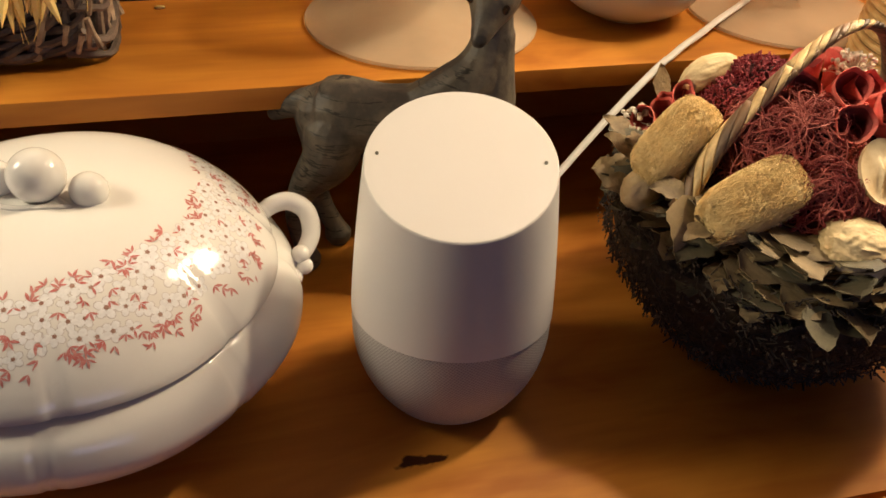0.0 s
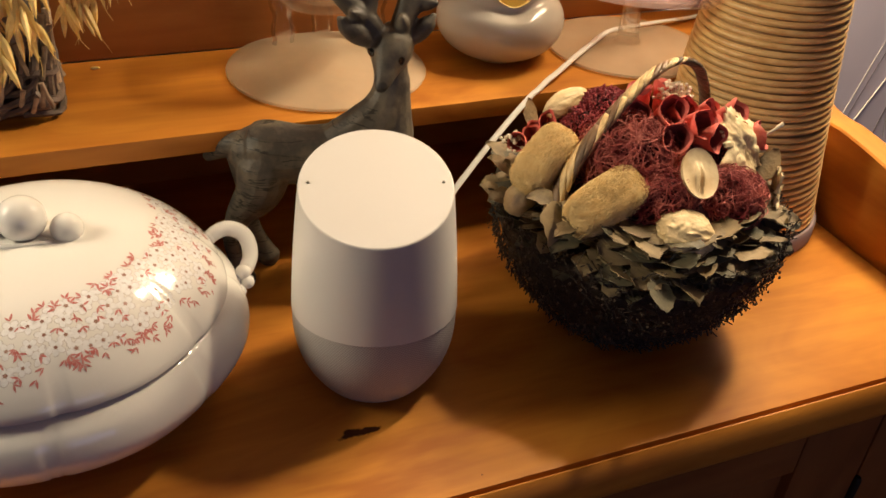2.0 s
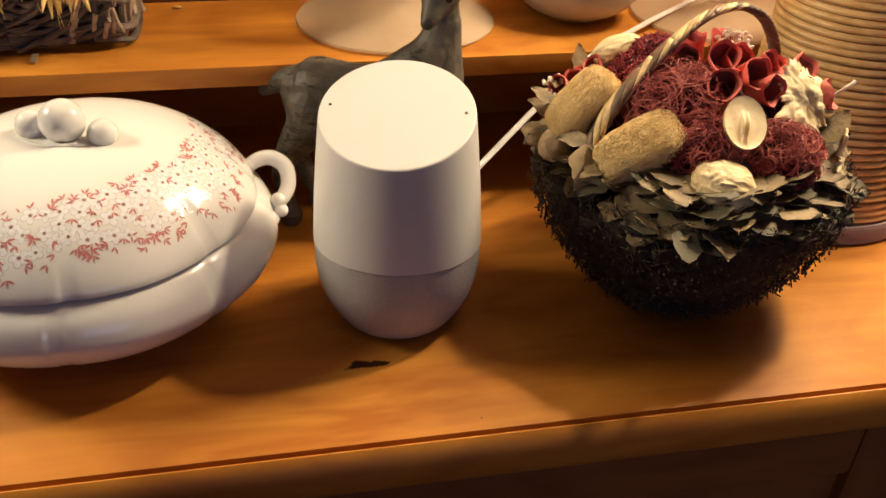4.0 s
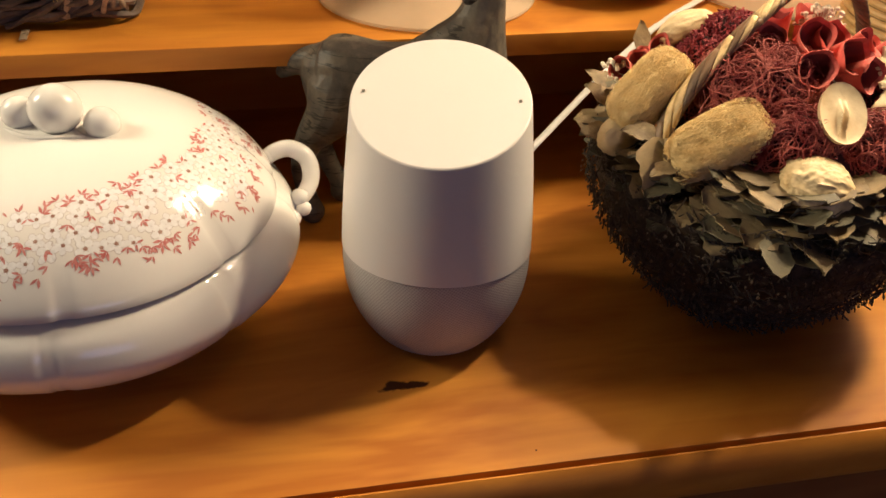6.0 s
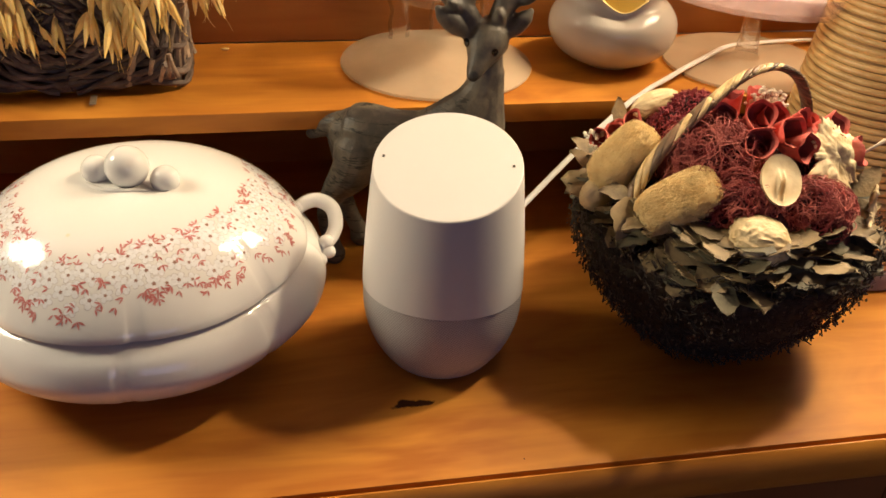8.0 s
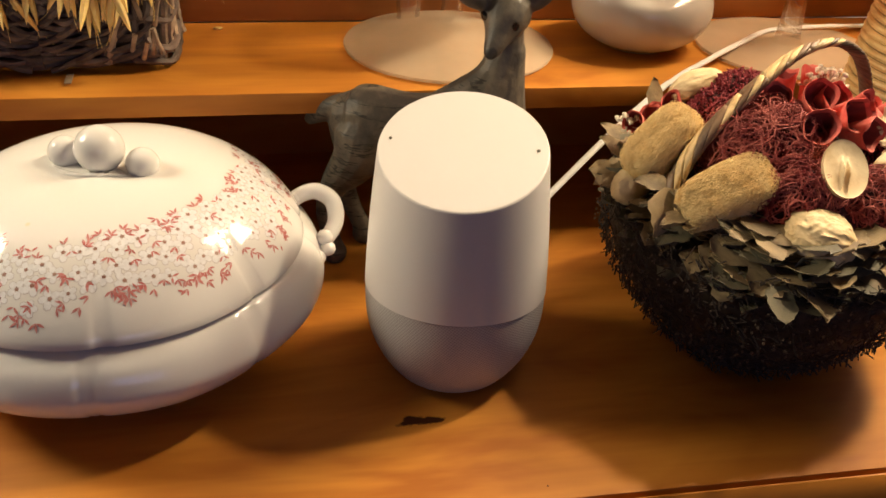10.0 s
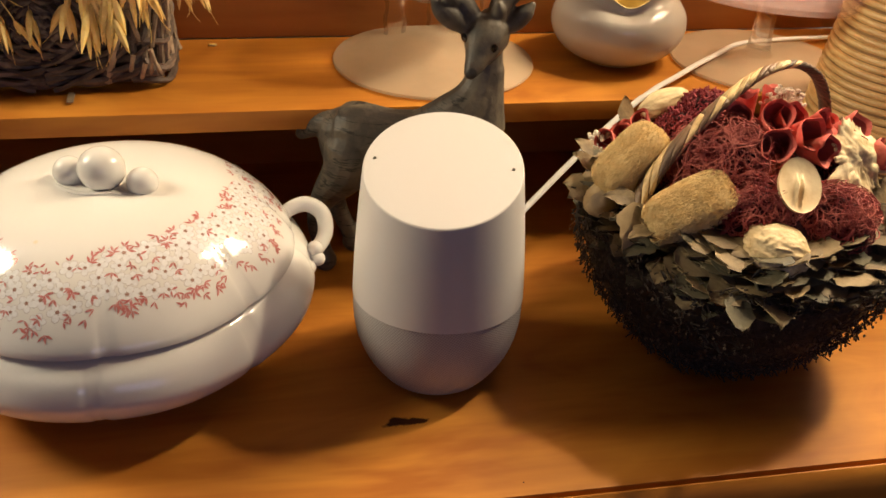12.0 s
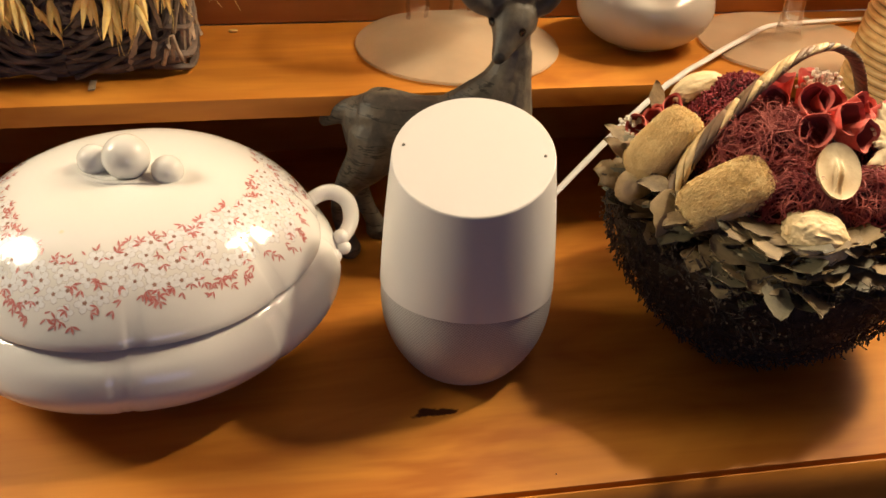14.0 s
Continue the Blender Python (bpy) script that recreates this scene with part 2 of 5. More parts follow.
M_pod = mat("seed_pod", (0.055, 0.036, 0.022), 0.7, second=(0.12, 0.080, 0.048), grain_scale=160)
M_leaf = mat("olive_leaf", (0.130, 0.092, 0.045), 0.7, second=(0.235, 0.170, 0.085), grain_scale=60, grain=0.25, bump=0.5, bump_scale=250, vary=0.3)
# Darker copy of the leaf: shade between the layers put into the colour.
M_leaf_d = mat("dark_shaded_leaf", (0.045, 0.042, 0.026), 0.7, second=(0.10, 0.085, 0.048), grain_scale=60, grain=0.25, bump=0.5, bump_scale=250, vary=0.3)
M_loofah = mat("loofah_fibre", (0.80, 0.58, 0.26), 0.8, second=(0.86, 0.68, 0.35), grain_scale=120, grain=0.15)
M_loofah_in = mat("loofah_core", (0.78, 0.60, 0.30), 0.9, second=(0.52, 0.36, 0.16), spread=(0.56, 0.66), grain_scale=620, grain=0.12, bump=1.0, bump_scale=700)
M_string = mat("burgundy_string", (0.24, 0.030, 0.030), 0.70, spec=0.4, second=(0.46, 0.125, 0.100), grain_scale=70, grain=0.2)
# Near-black core paints the shade in gaps between strings and sprigs.
M_string_in = mat("burgundy_gap_shade", (0.05, 0.008, 0.010), 0.9)
M_moss = mat("burgundy_moss", (0.24, 0.025, 0.04), 0.8, second=(0.38, 0.06, 0.07), grain_scale=150, grain=0.3)
M_cup = mat("red_pod", (0.62, 0.095, 0.075), 0.75, second=(0.72, 0.20, 0.155), grain_scale=90, grain=0.2, bump=0.5, bump_scale=400)
M_cup_in = mat("red_pod_inside", (0.26, 0.036, 0.032), 0.8, grain=0.2)
M_seed = mat("white_berry", (0.74, 0.66, 0.52), 0.5, grain=0.08, grain_scale=200)
M_cream = mat("cream_pod", (0.68, 0.54, 0.31), 0.65, second=(0.52, 0.38, 0.19), grain_scale=60, grain=0.15, bump=0.8, bump_scale=130)
M_pale = mat("pale_pod", (0.78, 0.64, 0.40), 0.55, second=(0.62, 0.46, 0.25), grain_scale=45, grain=0.12, bump=0.4, bump_scale=160)
M_shellw = mat("chalky_shell", (0.72, 0.60, 0.38), 0.65, second=(0.56, 0.43, 0.23), grain_scale=80, grain=0.2, bump=0.8, bump_scale=160)
M_grass = mat("woven_grass", (0.46, 0.32, 0.15), 0.5, second=(0.62, 0.45, 0.22), grain_scale=55, grain=0.3, stretch=(4, 4, 1), bump=0.4, vary=0.45)
M_grass_m = mat("brown_grass", (0.20, 0.115, 0.06), 0.55, second=(0.25, 0.15, 0.085), grain_scale=55, grain=0.3, bump=0.4)
M_grass_d = mat("dark_grass", (0.085, 0.052, 0.032), 0.55, second=(0.17, 0.11, 0.065), grain_scale=55, grain=0.3, bump=0.4, vary=0.3)
M_wick = mat("grey_wicker", (0.060, 0.043, 0.036), 0.65, second=(0.130, 0.094, 0.074), grain_scale=60, grain=0.3, bump=0.6, bump_scale=200, vary=0.25)
M_stick = mat("split_stick", (0.16, 0.115, 0.078), 0.75, second=(0.30, 0.225, 0.155), grain_scale=90, grain=0.3, bump=0.6, bump_scale=240, vary=0.35)
M_wick_in = mat("wicker_core", (0.05, 0.038, 0.03), 0.9, grain=0.3)
M_oat = mat("oat_straw", (0.72, 0.48, 0.14), 0.5, sss=0.35, second=(0.80, 0.60, 0.24), grain_scale=120, grain=0.15, bump=0.3, bump_scale=400, vary=0.15)
M_cream_in = mat("yellow_lining", (0.80, 0.66, 0.30), 0.4, grain=0.05, grain_scale=40)


def glass(name, tint, rough):
    m = bpy.data.materials.new(name)
    m.use_nodes = True
    b = m.node_tree.nodes["Principled BSDF"]
    b.inputs["Base Color"].default_value = (*tint, 1)
    b.inputs["Roughness"].default_value = rough
    b.inputs["Transmission Weight"].default_value = 1.0
    b.inputs["IOR"].default_value = 1.45
    return m


M_glass = glass("clear_glass", (0.97, 0.97, 0.96), 0.02)
M_frost = mat("frosted_glass", (0.68, 0.55, 0.39), 0.42, grain=0.12, grain_scale=150, bump=0.2, bump_scale=700)



def veil(m, clear):
    """Lets a share of the light straight through, as thin frosted glass does."""
    nt = m.node_tree
    b = nt.nodes["Principled BSDF"]
    out = nt.nodes["Material Output"]
    tr = nt.nodes.new("ShaderNodeBsdfTransparent")
    tr.inputs[0].default_value = (0.97, 0.95, 0.93, 1)
    mx = nt.nodes.new("ShaderNodeMixShader")
    mx.inputs[0].default_value = clear
    nt.links.new(b.outputs[0], mx.inputs[1])
    nt.links.new(tr.outputs[0], mx.inputs[2])
    nt.links.new(mx.outputs[0], out.inputs[0])


M_bowl = mat("rosy_glass", (0.80, 0.62, 0.62), 0.25, grain=0.05, grain_scale=40)
veil(M_bowl, 0.72)
veil(M_frost, 0.60)
veil(M_glass, 0.55)


def grille(name):
    m = mat(name, (0.55, 0.54, 0.53), 0.55)
    nt = m.node_tree
    b = nt.nodes["Principled BSDF"]
    tc = nt.nodes.new("ShaderNodeUVMap")
    mp = nt.nodes.new("ShaderNodeMapping")
    mp.inputs["Scale"].default_value = (230, 118, 1)
    mp.inputs["Rotation"].default_value = (0, 0, 0.62)
    nt.links.new(tc.outputs[0], mp.inputs[0])
    v = nt.nodes.new("ShaderNodeTexVoronoi")
    v.inputs["Scale"].default_value = 1.0
    v.inputs["Randomness"].default_value = 0.12
    nt.links.new(mp.outputs[0], v.inputs["Vector"])
    r = nt.nodes.new("ShaderNodeValToRGB")
    r.color_ramp.elements[0].position, r.color_ramp.elements[1].position = 0.25, 0.5
    r.color_ramp.elements[0].color, r.color_ramp.elements[1].color = (0.29, 0.28, 0.27, 1), (0.45, 0.44, 0.43, 1)
    nt.links.new(v.outputs["Distance"], r.inputs[0])
    nt.links.new(r.outputs[0], b.inputs["Base Color"])
    bp = nt.nodes.new("ShaderNodeBump")
    bp.inputs["Strength"].default_value, bp.inputs["Distance"].default_value = 0.4, 0.0005
    nt.links.new(v.outputs["Distance"], bp.inputs["Height"])
    nt.links.new(bp.outputs[0], b.inputs["Normal"])
    return m


M_grille = grille("woven_grille")

# ---- building helpers ----


def smooth(me, angle=40):
    me.polygons.foreach_set("use_smooth", [True] * len(me.polygons))
    me.set_sharp_from_angle(angle=radians(angle))


def raw(name, verts, faces, material, parent=None, label="", soft=True, angle=40):
    me = bpy.data.meshes.new(name)
    me.from_pydata([tuple(v) for v in verts], [], [tuple(f) for f in faces])
    me.validate()
    me.materials.append(material)
    if soft:
        smooth(me, angle)
    ob = new(name, me)
    if parent:
        ob.parent = parent
    if label:
        ob["label"] = label
    return ob


def part(name, bm, material, parent=None, label="", soft=True, angle=40):
    me = bpy.data.meshes.new(name)
    bm.normal_update()
    bm.to_mesh(me)
    bm.free()
    me.materials.append(material)
    if soft:
        smooth(me, angle)
    ob = new(name, me)
    if parent:
        ob.parent = parent
    if label:
        ob["label"] = label
    return ob


def thing(name, place, label, category, group="", kind=""):
    ob = new(name)
    ob.location = place
    ob.empty_display_size = 0.02
    return tagged(ob, label, category, group, kind)


def box(x0, x1, y0, y1, z0, z1, bevel=0.002, seg=2):
    bm = bmesh.new()
    bmesh.ops.create_cube(bm, size=1)
    bmesh.ops.scale(bm, vec=(x1 - x0, y1 - y0, z1 - z0), verts=bm.verts)
    bmesh.ops.translate(bm, vec=((x0 + x1) / 2, (y0 + y1) / 2, (z0 + z1) / 2), verts=bm.verts)
    if bevel:
        bmesh.ops.bevel(bm, geom=bm.edges[:], offset=bevel, segments=seg, profile=0.6, affect="EDGES")
    return bm


def lathe(profile, n=64, shape=None, close=False):
    """Verts and faces of a turned form. profile: (r, z) rows. shape(theta, r, z) gives (x, y, z)."""
    verts, faces = [], []
    for r, z in profile:
        for i in range(n):
            a = 2 * math.pi * i / n
            verts.append(shape(a, r, z) if shape else (r * math.cos(a), r * math.sin(a), z))
    for j in range(len(profile) - 1):
        for i in range(n):
            k = (i + 1) % n
            faces.append((j * n + i, j * n + k, (j + 1) * n + k, (j + 1) * n + i))
    if close:
        faces.append(tuple(range(n))[::-1])
        faces.append(tuple((len(profile) - 1) * n + i for i in range(n)))
    return verts, faces


def sweep(paths, radii, sides=5, flat=1.0):
    """Verts and faces of many tubes at once. radii: one per path, a number or one per point. flat squashes the section."""
    verts, faces = [], []
    for path, rad in zip(paths, radii):
        p = np.asarray(path, float)
        n = len(p)
        d = np.gradient(p, axis=0)
        d /= np.linalg.norm(d, axis=1, keepdims=True) + 1e-12
        up = np.array([0.0, 0, 1]) if abs(d[0][2]) < 0.9 else np.array([1.0, 0, 0])
        base = len(verts)
        for i in range(n):
            s = np.cross(d[i], up)
            s /= np.linalg.norm(s) + 1e-12
            u = np.cross(s, d[i])
            up = u
            r = rad[i] if hasattr(rad, "__len__") else rad
            for k in range(sides):
                a = 2 * math.pi * k / sides
                verts.append(p[i] + s * math.cos(a) * r + u * math.sin(a) * r * flat)
        for i in range(n - 1):
            for k in range(sides):
                q = (k + 1) % sides
                faces.append((base + i * sides + k, base + i * sides + q, base + (i + 1) * sides + q, base + (i + 1) * sides + k))
        faces.append(tuple(base + k for k in range(sides))[::-1])
        faces.append(tuple(base + (n - 1) * sides + k for k in range(sides)))
    return verts, faces


def curve(points, n=24):
    """A smooth line through points."""
    p = np.asarray(points, float)
    q = np.vstack([2 * p[0] - p[1], p, 2 * p[-1] - p[-2]])
    out = []
    m = len(p) - 1
    for i in range(n):
        s = i / (n - 1) * m
        j = min(int(s), m - 1)
        t = s - j
        a, b, c, d = q[j], q[j + 1], q[j + 2], q[j + 3]
        out.append(0.5 * (2 * b + (c - a) * t + (2 * a - 5 * b + 4 * c - d) * t * t + (3 * b - a - 3 * c + d) * t ** 3))
    return np.array(out)


def orb(rx, ry, rz, rough=0.0, scale=60.0, level=3, seed=0.0):
    """A lumpy ball."""
    bm = bmesh.new()
    bmesh.ops.create_icosphere(bm, subdivisions=level, radius=1)
    for v in bm.verts:
        p = Vector((v.co.x * rx, v.co.y * ry, v.co.z * rz))
        k = 1 + rough * noise.fractal(p * scale + Vector((seed, seed, seed)), 0.6, 2.1, 4)
        v.co = p * k
    return bm


# ---- room ----
NORTH, SHELF = 0.275, 0.1071


def slab(name, x0, x1, y0, y1, z0, z1, material, label, category):
    return tagged(part(name, box(x0, x1, y0, y1, z0, z1, 0), material, soft=False), label, category, kind="structure")


slab("floor", -2.6, 2.6, -2.6, 0.42, -0.94, -0.90, M_floor, "dark wooden floor boards", "floor")
slab("ceiling", -2.6, 2.6, -2.6, 0.42, 1.55, 1.60, M_ceil, "unseen ceiling, kept dark against bounced light", "ceiling")
slab("wall_north", -2.6, 2.6, 0.30, 0.42, -0.90, 1.55, M_wall, "lavender grey wall with a pale reed print", "wall")
slab("wall_west", -2.6, -2.48, -2.48, 0.30, -0.90, 1.55, M_room, "plain grey painted wall", "wall")
slab("wall_east", 2.48, 2.6, -2.48, 0.30, -0.90, 1.55, M_room, "plain grey painted wall", "wall")
south = tagged(new("wall_south"), "plain grey wall with a window opening", "wall", kind="structure")
for x0, x1, z0, z1 in ((-2.6, -0.4, -0.9, 1.55), (0.8, 2.6, -0.9, 1.55), (-0.4, 0.8, -0.9, 0.2), (-0.4, 0.8, 1.3, 1.55)):
    part("wall_panel", box(x0, x1, -2.6, -2.48, z0, z1, 0), M_room, south, soft=False)

# ---- pine hutch ----
hutch = thing("hutch", (0, 0, -0.9), "orange varnished pine hutch with an open shelf", "cabinet")


def hpart(name, bm, material, label="", soft=True):
    ob = part(name, bm, material, hutch, label, soft)
    ob.matrix_parent_inverse = Matrix.Translation((0, 0, 0.9))
    return ob


FRONT = -0.1085
hpart("counter_top", box(-0.56, 0.394, FRONT, NORTH, -0.022, 0.0, 0.0015), M_top, "glossy pine counter top with a dark knot")


def nose():
    """Rounded moulding along the front, set off by a groove."""
    prof = [(0.0, -0.0120), (-0.0002, -0.0060), (-0.0005, -0.0020), (-0.0012, -0.0008), (-0.0021, -0.0008), (-0.0034, -0.0020), (-0.0058, -0.0056), (-0.0078, -0.0105), (-0.0088, -0.0160), (-0.0086, -0.0215), (-0.0068, -0.0260), (-0.0035, -0.0285), (0.0, -0.029)]
    verts, faces = [], []
    for x in (-0.56, 0.425):
        verts += [(x, FRONT - 0.0016 + y, z) for y, z in prof]
    n = len(prof)
    for i in range(n):
        k = (i + 1) % n
        faces.append((i, n + i, n + k, k))
    faces += [tuple(range(n)), tuple(range(2 * n - 1, n - 1, -1))]
    return verts, faces


ob = raw("front_moulding", *nose(), M_top, hutch)
ob.matrix_parent_inverse = Matrix.Translation((0, 0, 0.9))
# face frame and two panelled doors under the counter, shade painted into their pine
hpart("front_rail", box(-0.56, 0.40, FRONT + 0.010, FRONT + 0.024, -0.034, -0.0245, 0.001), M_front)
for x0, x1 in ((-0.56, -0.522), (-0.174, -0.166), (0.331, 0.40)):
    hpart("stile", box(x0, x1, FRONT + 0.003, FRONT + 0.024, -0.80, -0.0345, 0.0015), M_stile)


def door(x0, x1, hinge_x):
    """A door of two stiles, two rails and a sunk panel, hung on two hinges."""
    top, low, y0, y1 = -0.0352, -0.795, FRONT + 0.002, FRONT + 0.020
    body = hpart("door", box(x0 + 0.060, x1 - 0.060, y0 + 0.008, y1 - 0.002, low + 0.040, top - 0.036, 0.003), M_stile, "pine door with a sunk panel, darkened as in shade")
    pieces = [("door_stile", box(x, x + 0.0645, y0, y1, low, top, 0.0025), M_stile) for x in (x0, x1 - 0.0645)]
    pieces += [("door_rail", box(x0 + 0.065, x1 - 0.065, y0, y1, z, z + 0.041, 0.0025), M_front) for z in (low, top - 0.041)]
    for z in (-0.13, -0.72):
        v_, f_ = lathe([(0.0004, z - 0.0265), (0.0022, z - 0.0260), (0.0034, z - 0.024), (0.0034, z + 0.024), (0.0022, z + 0.0260), (0.0004, z + 0.0265)], 12, lambda a, r, h: (hinge_x + r * math.cos(a), y0 - 0.0005 + r * math.sin(a), h))
        bm = bmesh.new()
        ids = [bm.verts.new(p) for p in v_]
        for f in f_:
            bm.faces.new([ids[q] for q in f])
        pieces.append(("hinge", bm, M_iron))
    for name, bm, m in pieces:
        ob = part(name, bm, m, body)


door(-0.1635, 0.328, 0.3295)
door(-0.5195, -0.1765, -0.521)
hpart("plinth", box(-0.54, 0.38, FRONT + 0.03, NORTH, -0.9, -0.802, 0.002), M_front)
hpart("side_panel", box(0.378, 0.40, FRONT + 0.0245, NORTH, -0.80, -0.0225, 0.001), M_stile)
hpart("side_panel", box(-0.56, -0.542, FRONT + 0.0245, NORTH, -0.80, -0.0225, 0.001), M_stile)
# shelf and back boards
hpart("shelf", box(-0.56, 0.3935, 0.1282, NORTH - 0.014, SHELF - 0.014, SHELF, 0.0012), M_shelf, "narrow pine shelf board")
hpart("lower_back", box(-0.56, 0.3935, NORTH - 0.012, NORTH, 0.0, SHELF - 0.0145, 0), M_back)
for z0, z1 in ((SHELF, 0.222), (0.2225, 0.40), (0.4005, 0.60)):
    hpart("back_board", box(-0.56, 0.3935, NORTH - 0.0135, NORTH, z0, z1 - 0.0006, 0.0012), M_back)


def cheek(x0, x1):
    """Side board with a scrolled top that sinks toward the front."""
    top = curve([(-0.105, 0.020), (-0.085, 0.032), (-0.050, 0.052), (-0.015, 0.066), (0.02, 0.0745), (0.06, 0.0795), (0.10, 0.083), (0.16, 0.12), (0.20, 0.26), (NORTH, 0.60)], 50)
    verts, faces = [], []
    n = len(top)
    for x in (x0, x0 + 0.0015, x1 - 0.0015, x1):
        inset = 0.0015 if x in (x0, x1) else 0
        verts += [(x, y, z - inset) for y, z in top]
    for x in (x0, x1):
        verts += [(x, y, -0.0225) for y, z in top]
    for j in range(3):
        for i in range(n - 1):
            faces.append((j * n + i, j * n + i + 1, (j + 1) * n + i + 1, (j + 1) * n + i))
    for i in range(n - 1):
        faces.append((4 * n + i, 4 * n + i + 1, i + 1, i))
        faces.append((3 * n + i, 3 * n + i + 1, 5 * n + i + 1, 5 * n + i))
        faces.append((5 * n + i, 5 * n + i + 1, 4 * n + i + 1, 4 * n + i))
    faces.append((4 * n, 0, n, 2 * n, 3 * n, 5 * n))
    faces.append((5 * n - 1, n - 1, 2 * n - 1, 3 * n - 1, 4 * n - 1, 6 * n - 1)[::-1])
    return verts, faces


for x0, x1 in ((0.3945, 0.418), (-0.584, -0.5605)):
    ob = raw("side_board", *cheek(x0, x1), M_rail, hutch, "scrolled pine side board")
    ob.matrix_parent_inverse = Matrix.Translation((0, 0, 0.9))

# ---- smart speaker ----
speaker = thing("smart_speaker", (0, 0, 0), "white smart speaker with a slanted top and grey grille", "speaker")
TOP, SLOPE, TURN_S = 0.1314, 0.2954, -0.270


def speaker_r(z):
    if z < 0.046:
        return 0.0482 - 0.0165 * ((0.046 - z) / 0.046) ** 2.3
    return 0.0482 - 0.0064 * ((z - 0.046) / 0.085) ** 1.5


SEAM_Z, SEAM_T = 0.0525, -0.115


def cut(y, level, tilt):
    return level + tilt * y


def speaker_wall(z_of_lo, z_of_hi, rows, n=96, inset=0.0):
    verts, faces, uvs = [], [], []
    for j in range(rows + 1):
        s = j / rows
        for i in range(n):
            a = 2 * math.pi * i / n
            z = 0.06
            for _ in range(4):
                r = speaker_r(z) - inset
                y = r * math.sin(a)
                z = z_of_lo(y) * (1 - s) + z_of_hi(y) * s
            verts.append((r * math.cos(a), y, z))
            uvs.append((i / n, z / 0.15))
    for j in range(rows):
        for i in range(n):
            k = (i + 1) % n
            faces.append((j * n + i, j * n + k, (j + 1) * n + k, (j + 1) * n + i))
    return verts, faces, uvs


def with_uv(ob, uvs):
    layer = ob.data.uv_layers.new(name="UVMap")
    for loop in ob.data.loops:
        layer.data[loop.index].uv = uvs[loop.vertex_index]
    for poly in ob.data.polygons:
        us = [layer.data[i].uv for i in poly.loop_indices]
        if max(u[0] for u in us) - min(u[0] for u in us) > 0.5:
            for u in us:
                if u[0] < 0.5:
                    u[0] += 1.0


seam = lambda y: cut(y, SEAM_Z, SEAM_T)
rim = lambda y: cut(y, TOP, SLOPE)
v, f, u = speaker_wall(lambda y: 0.003 + 0 * y, lambda y: seam(y) - 0.0004, 18, inset=0.0004)
n0 = 96
f.append(tuple(range(n0))[::-1])
base_ob = raw("grille_base", v, f, M_grille, speaker, "light grey perforated base")
with_uv(base_ob, u)
v, f, u = speaker_wall(lambda y: seam(y), lambda y: rim(y) - 0.0007, 26)
k = len(v)
# rounded lip and flat touch top in one shell
for step, (ins, dz) in enumerate(((0.00015, 0.0003), (0.0006, 0.0), (0.004, 0.0), (0.020, 0.0), (0.034, 0.0))):
    for i in range(n0):
        a = 2 * math.pi * i / n0
        y = 0.0
        for _ in range(4):
            r = speaker_r(rim(y)) - ins
            y = r * math.sin(a)
        v.append((r * math.cos(a), y, rim(y) - dz))
rows_n = 26
for j in range(rows_n, rows_n + 5):
    for i in range(n0):
        q = (i + 1) % n0
        f.append((j * n0 + i, j * n0 + q, (j + 1) * n0 + q, (j + 1) * n0 + i))
f.append(tuple((rows_n + 5) * n0 + i for i in range(n0)))
raw("shell", v, f, M_shell, speaker, angle=16)
for sx in (-1, 1):
    bm = bmesh.new()
    bmesh.ops.create_cone(bm, cap_ends=True, segments=16, radius1=0.0008, radius2=0.0008, depth=0.0006)
    hole = part("microphone_hole", bm, M_hole, speaker, "tiny dark microphone hole")
    hole.matrix_local = pose(0.0362 * sx, 0.0008, TOP + 0.0002 + SLOPE * 0.0008, math.degrees(math.atan(SLOPE)), 0, 0)
v, f = lathe([(0.0, 0.0), (0.028, 0.0), (0.0300, 0.001), (0.0300, 0.0035), (0.0, 0.0035)], 48)
raw("rubber_foot", v, f, M_foot, speaker)
speaker.rotation_euler = (0, 0, TURN_S)

# ---- tureen ----
TUR = (-0.178, 0.045, 0.0)
tureen = thing("soup_tureen", TUR, "white glazed china soup tureen with pink flowers", "tureen")


LID_TURN = 0.085


def lobed(a, r, strength):
    """Eight soft lobes parted by narrow flutes with a fine rib."""
    d = abs(((a / (math.pi / 4)) + 0.5) % 1 - 0.5) * (math.pi / 4)
    flute = math.exp(-(d / 0.034) ** 2) - 0.60 * math.exp(-(d / 0.011) ** 2)
    bulge = 0.5 + 0.5 * math.cos(8 * (a - math.pi / 8))
    return r * (1 + strength * (0.010 * bulge - 0.017 * flute))


OY = 1.0


def oval(a, r, z, strength):
    q = lobed(a, r, strength)
    return (q * math.cos(a) * 1.01, q * math.sin(a) * OY, z)


def lid_oval(a, r, z):
    """The lid's flutes stand a little round from those of the bowl."""
    q = lobed(a - LID_TURN, r, min(1, max(0, (r - 0.05) / 0.045)) ** 1.5)
    return (q * math.cos(a) * 1.01, q * math.sin(a) * OY, z)


body_prof = [(0.0, 0.006), (0.052, 0.006), (0.056, 0.0005), (0.062, 0.0), (0.064, 0.003), (0.068, 0.008), (0.082, 0.013), (0.096, 0.021), (0.105, 0.030), (0.1092, 0.0385), (0.1085, 0.0450), (0.1050, 0.0530), (0.1000, 0.0585), (0.0960, 0.0610), (0.0925, 0.0612), (0.0905, 0.059), (0.088, 0.045), (0.07, 0.025), (0.0, 0.02)]
cc = curve([(r, 0, z) for r, z in body_prof], 60)
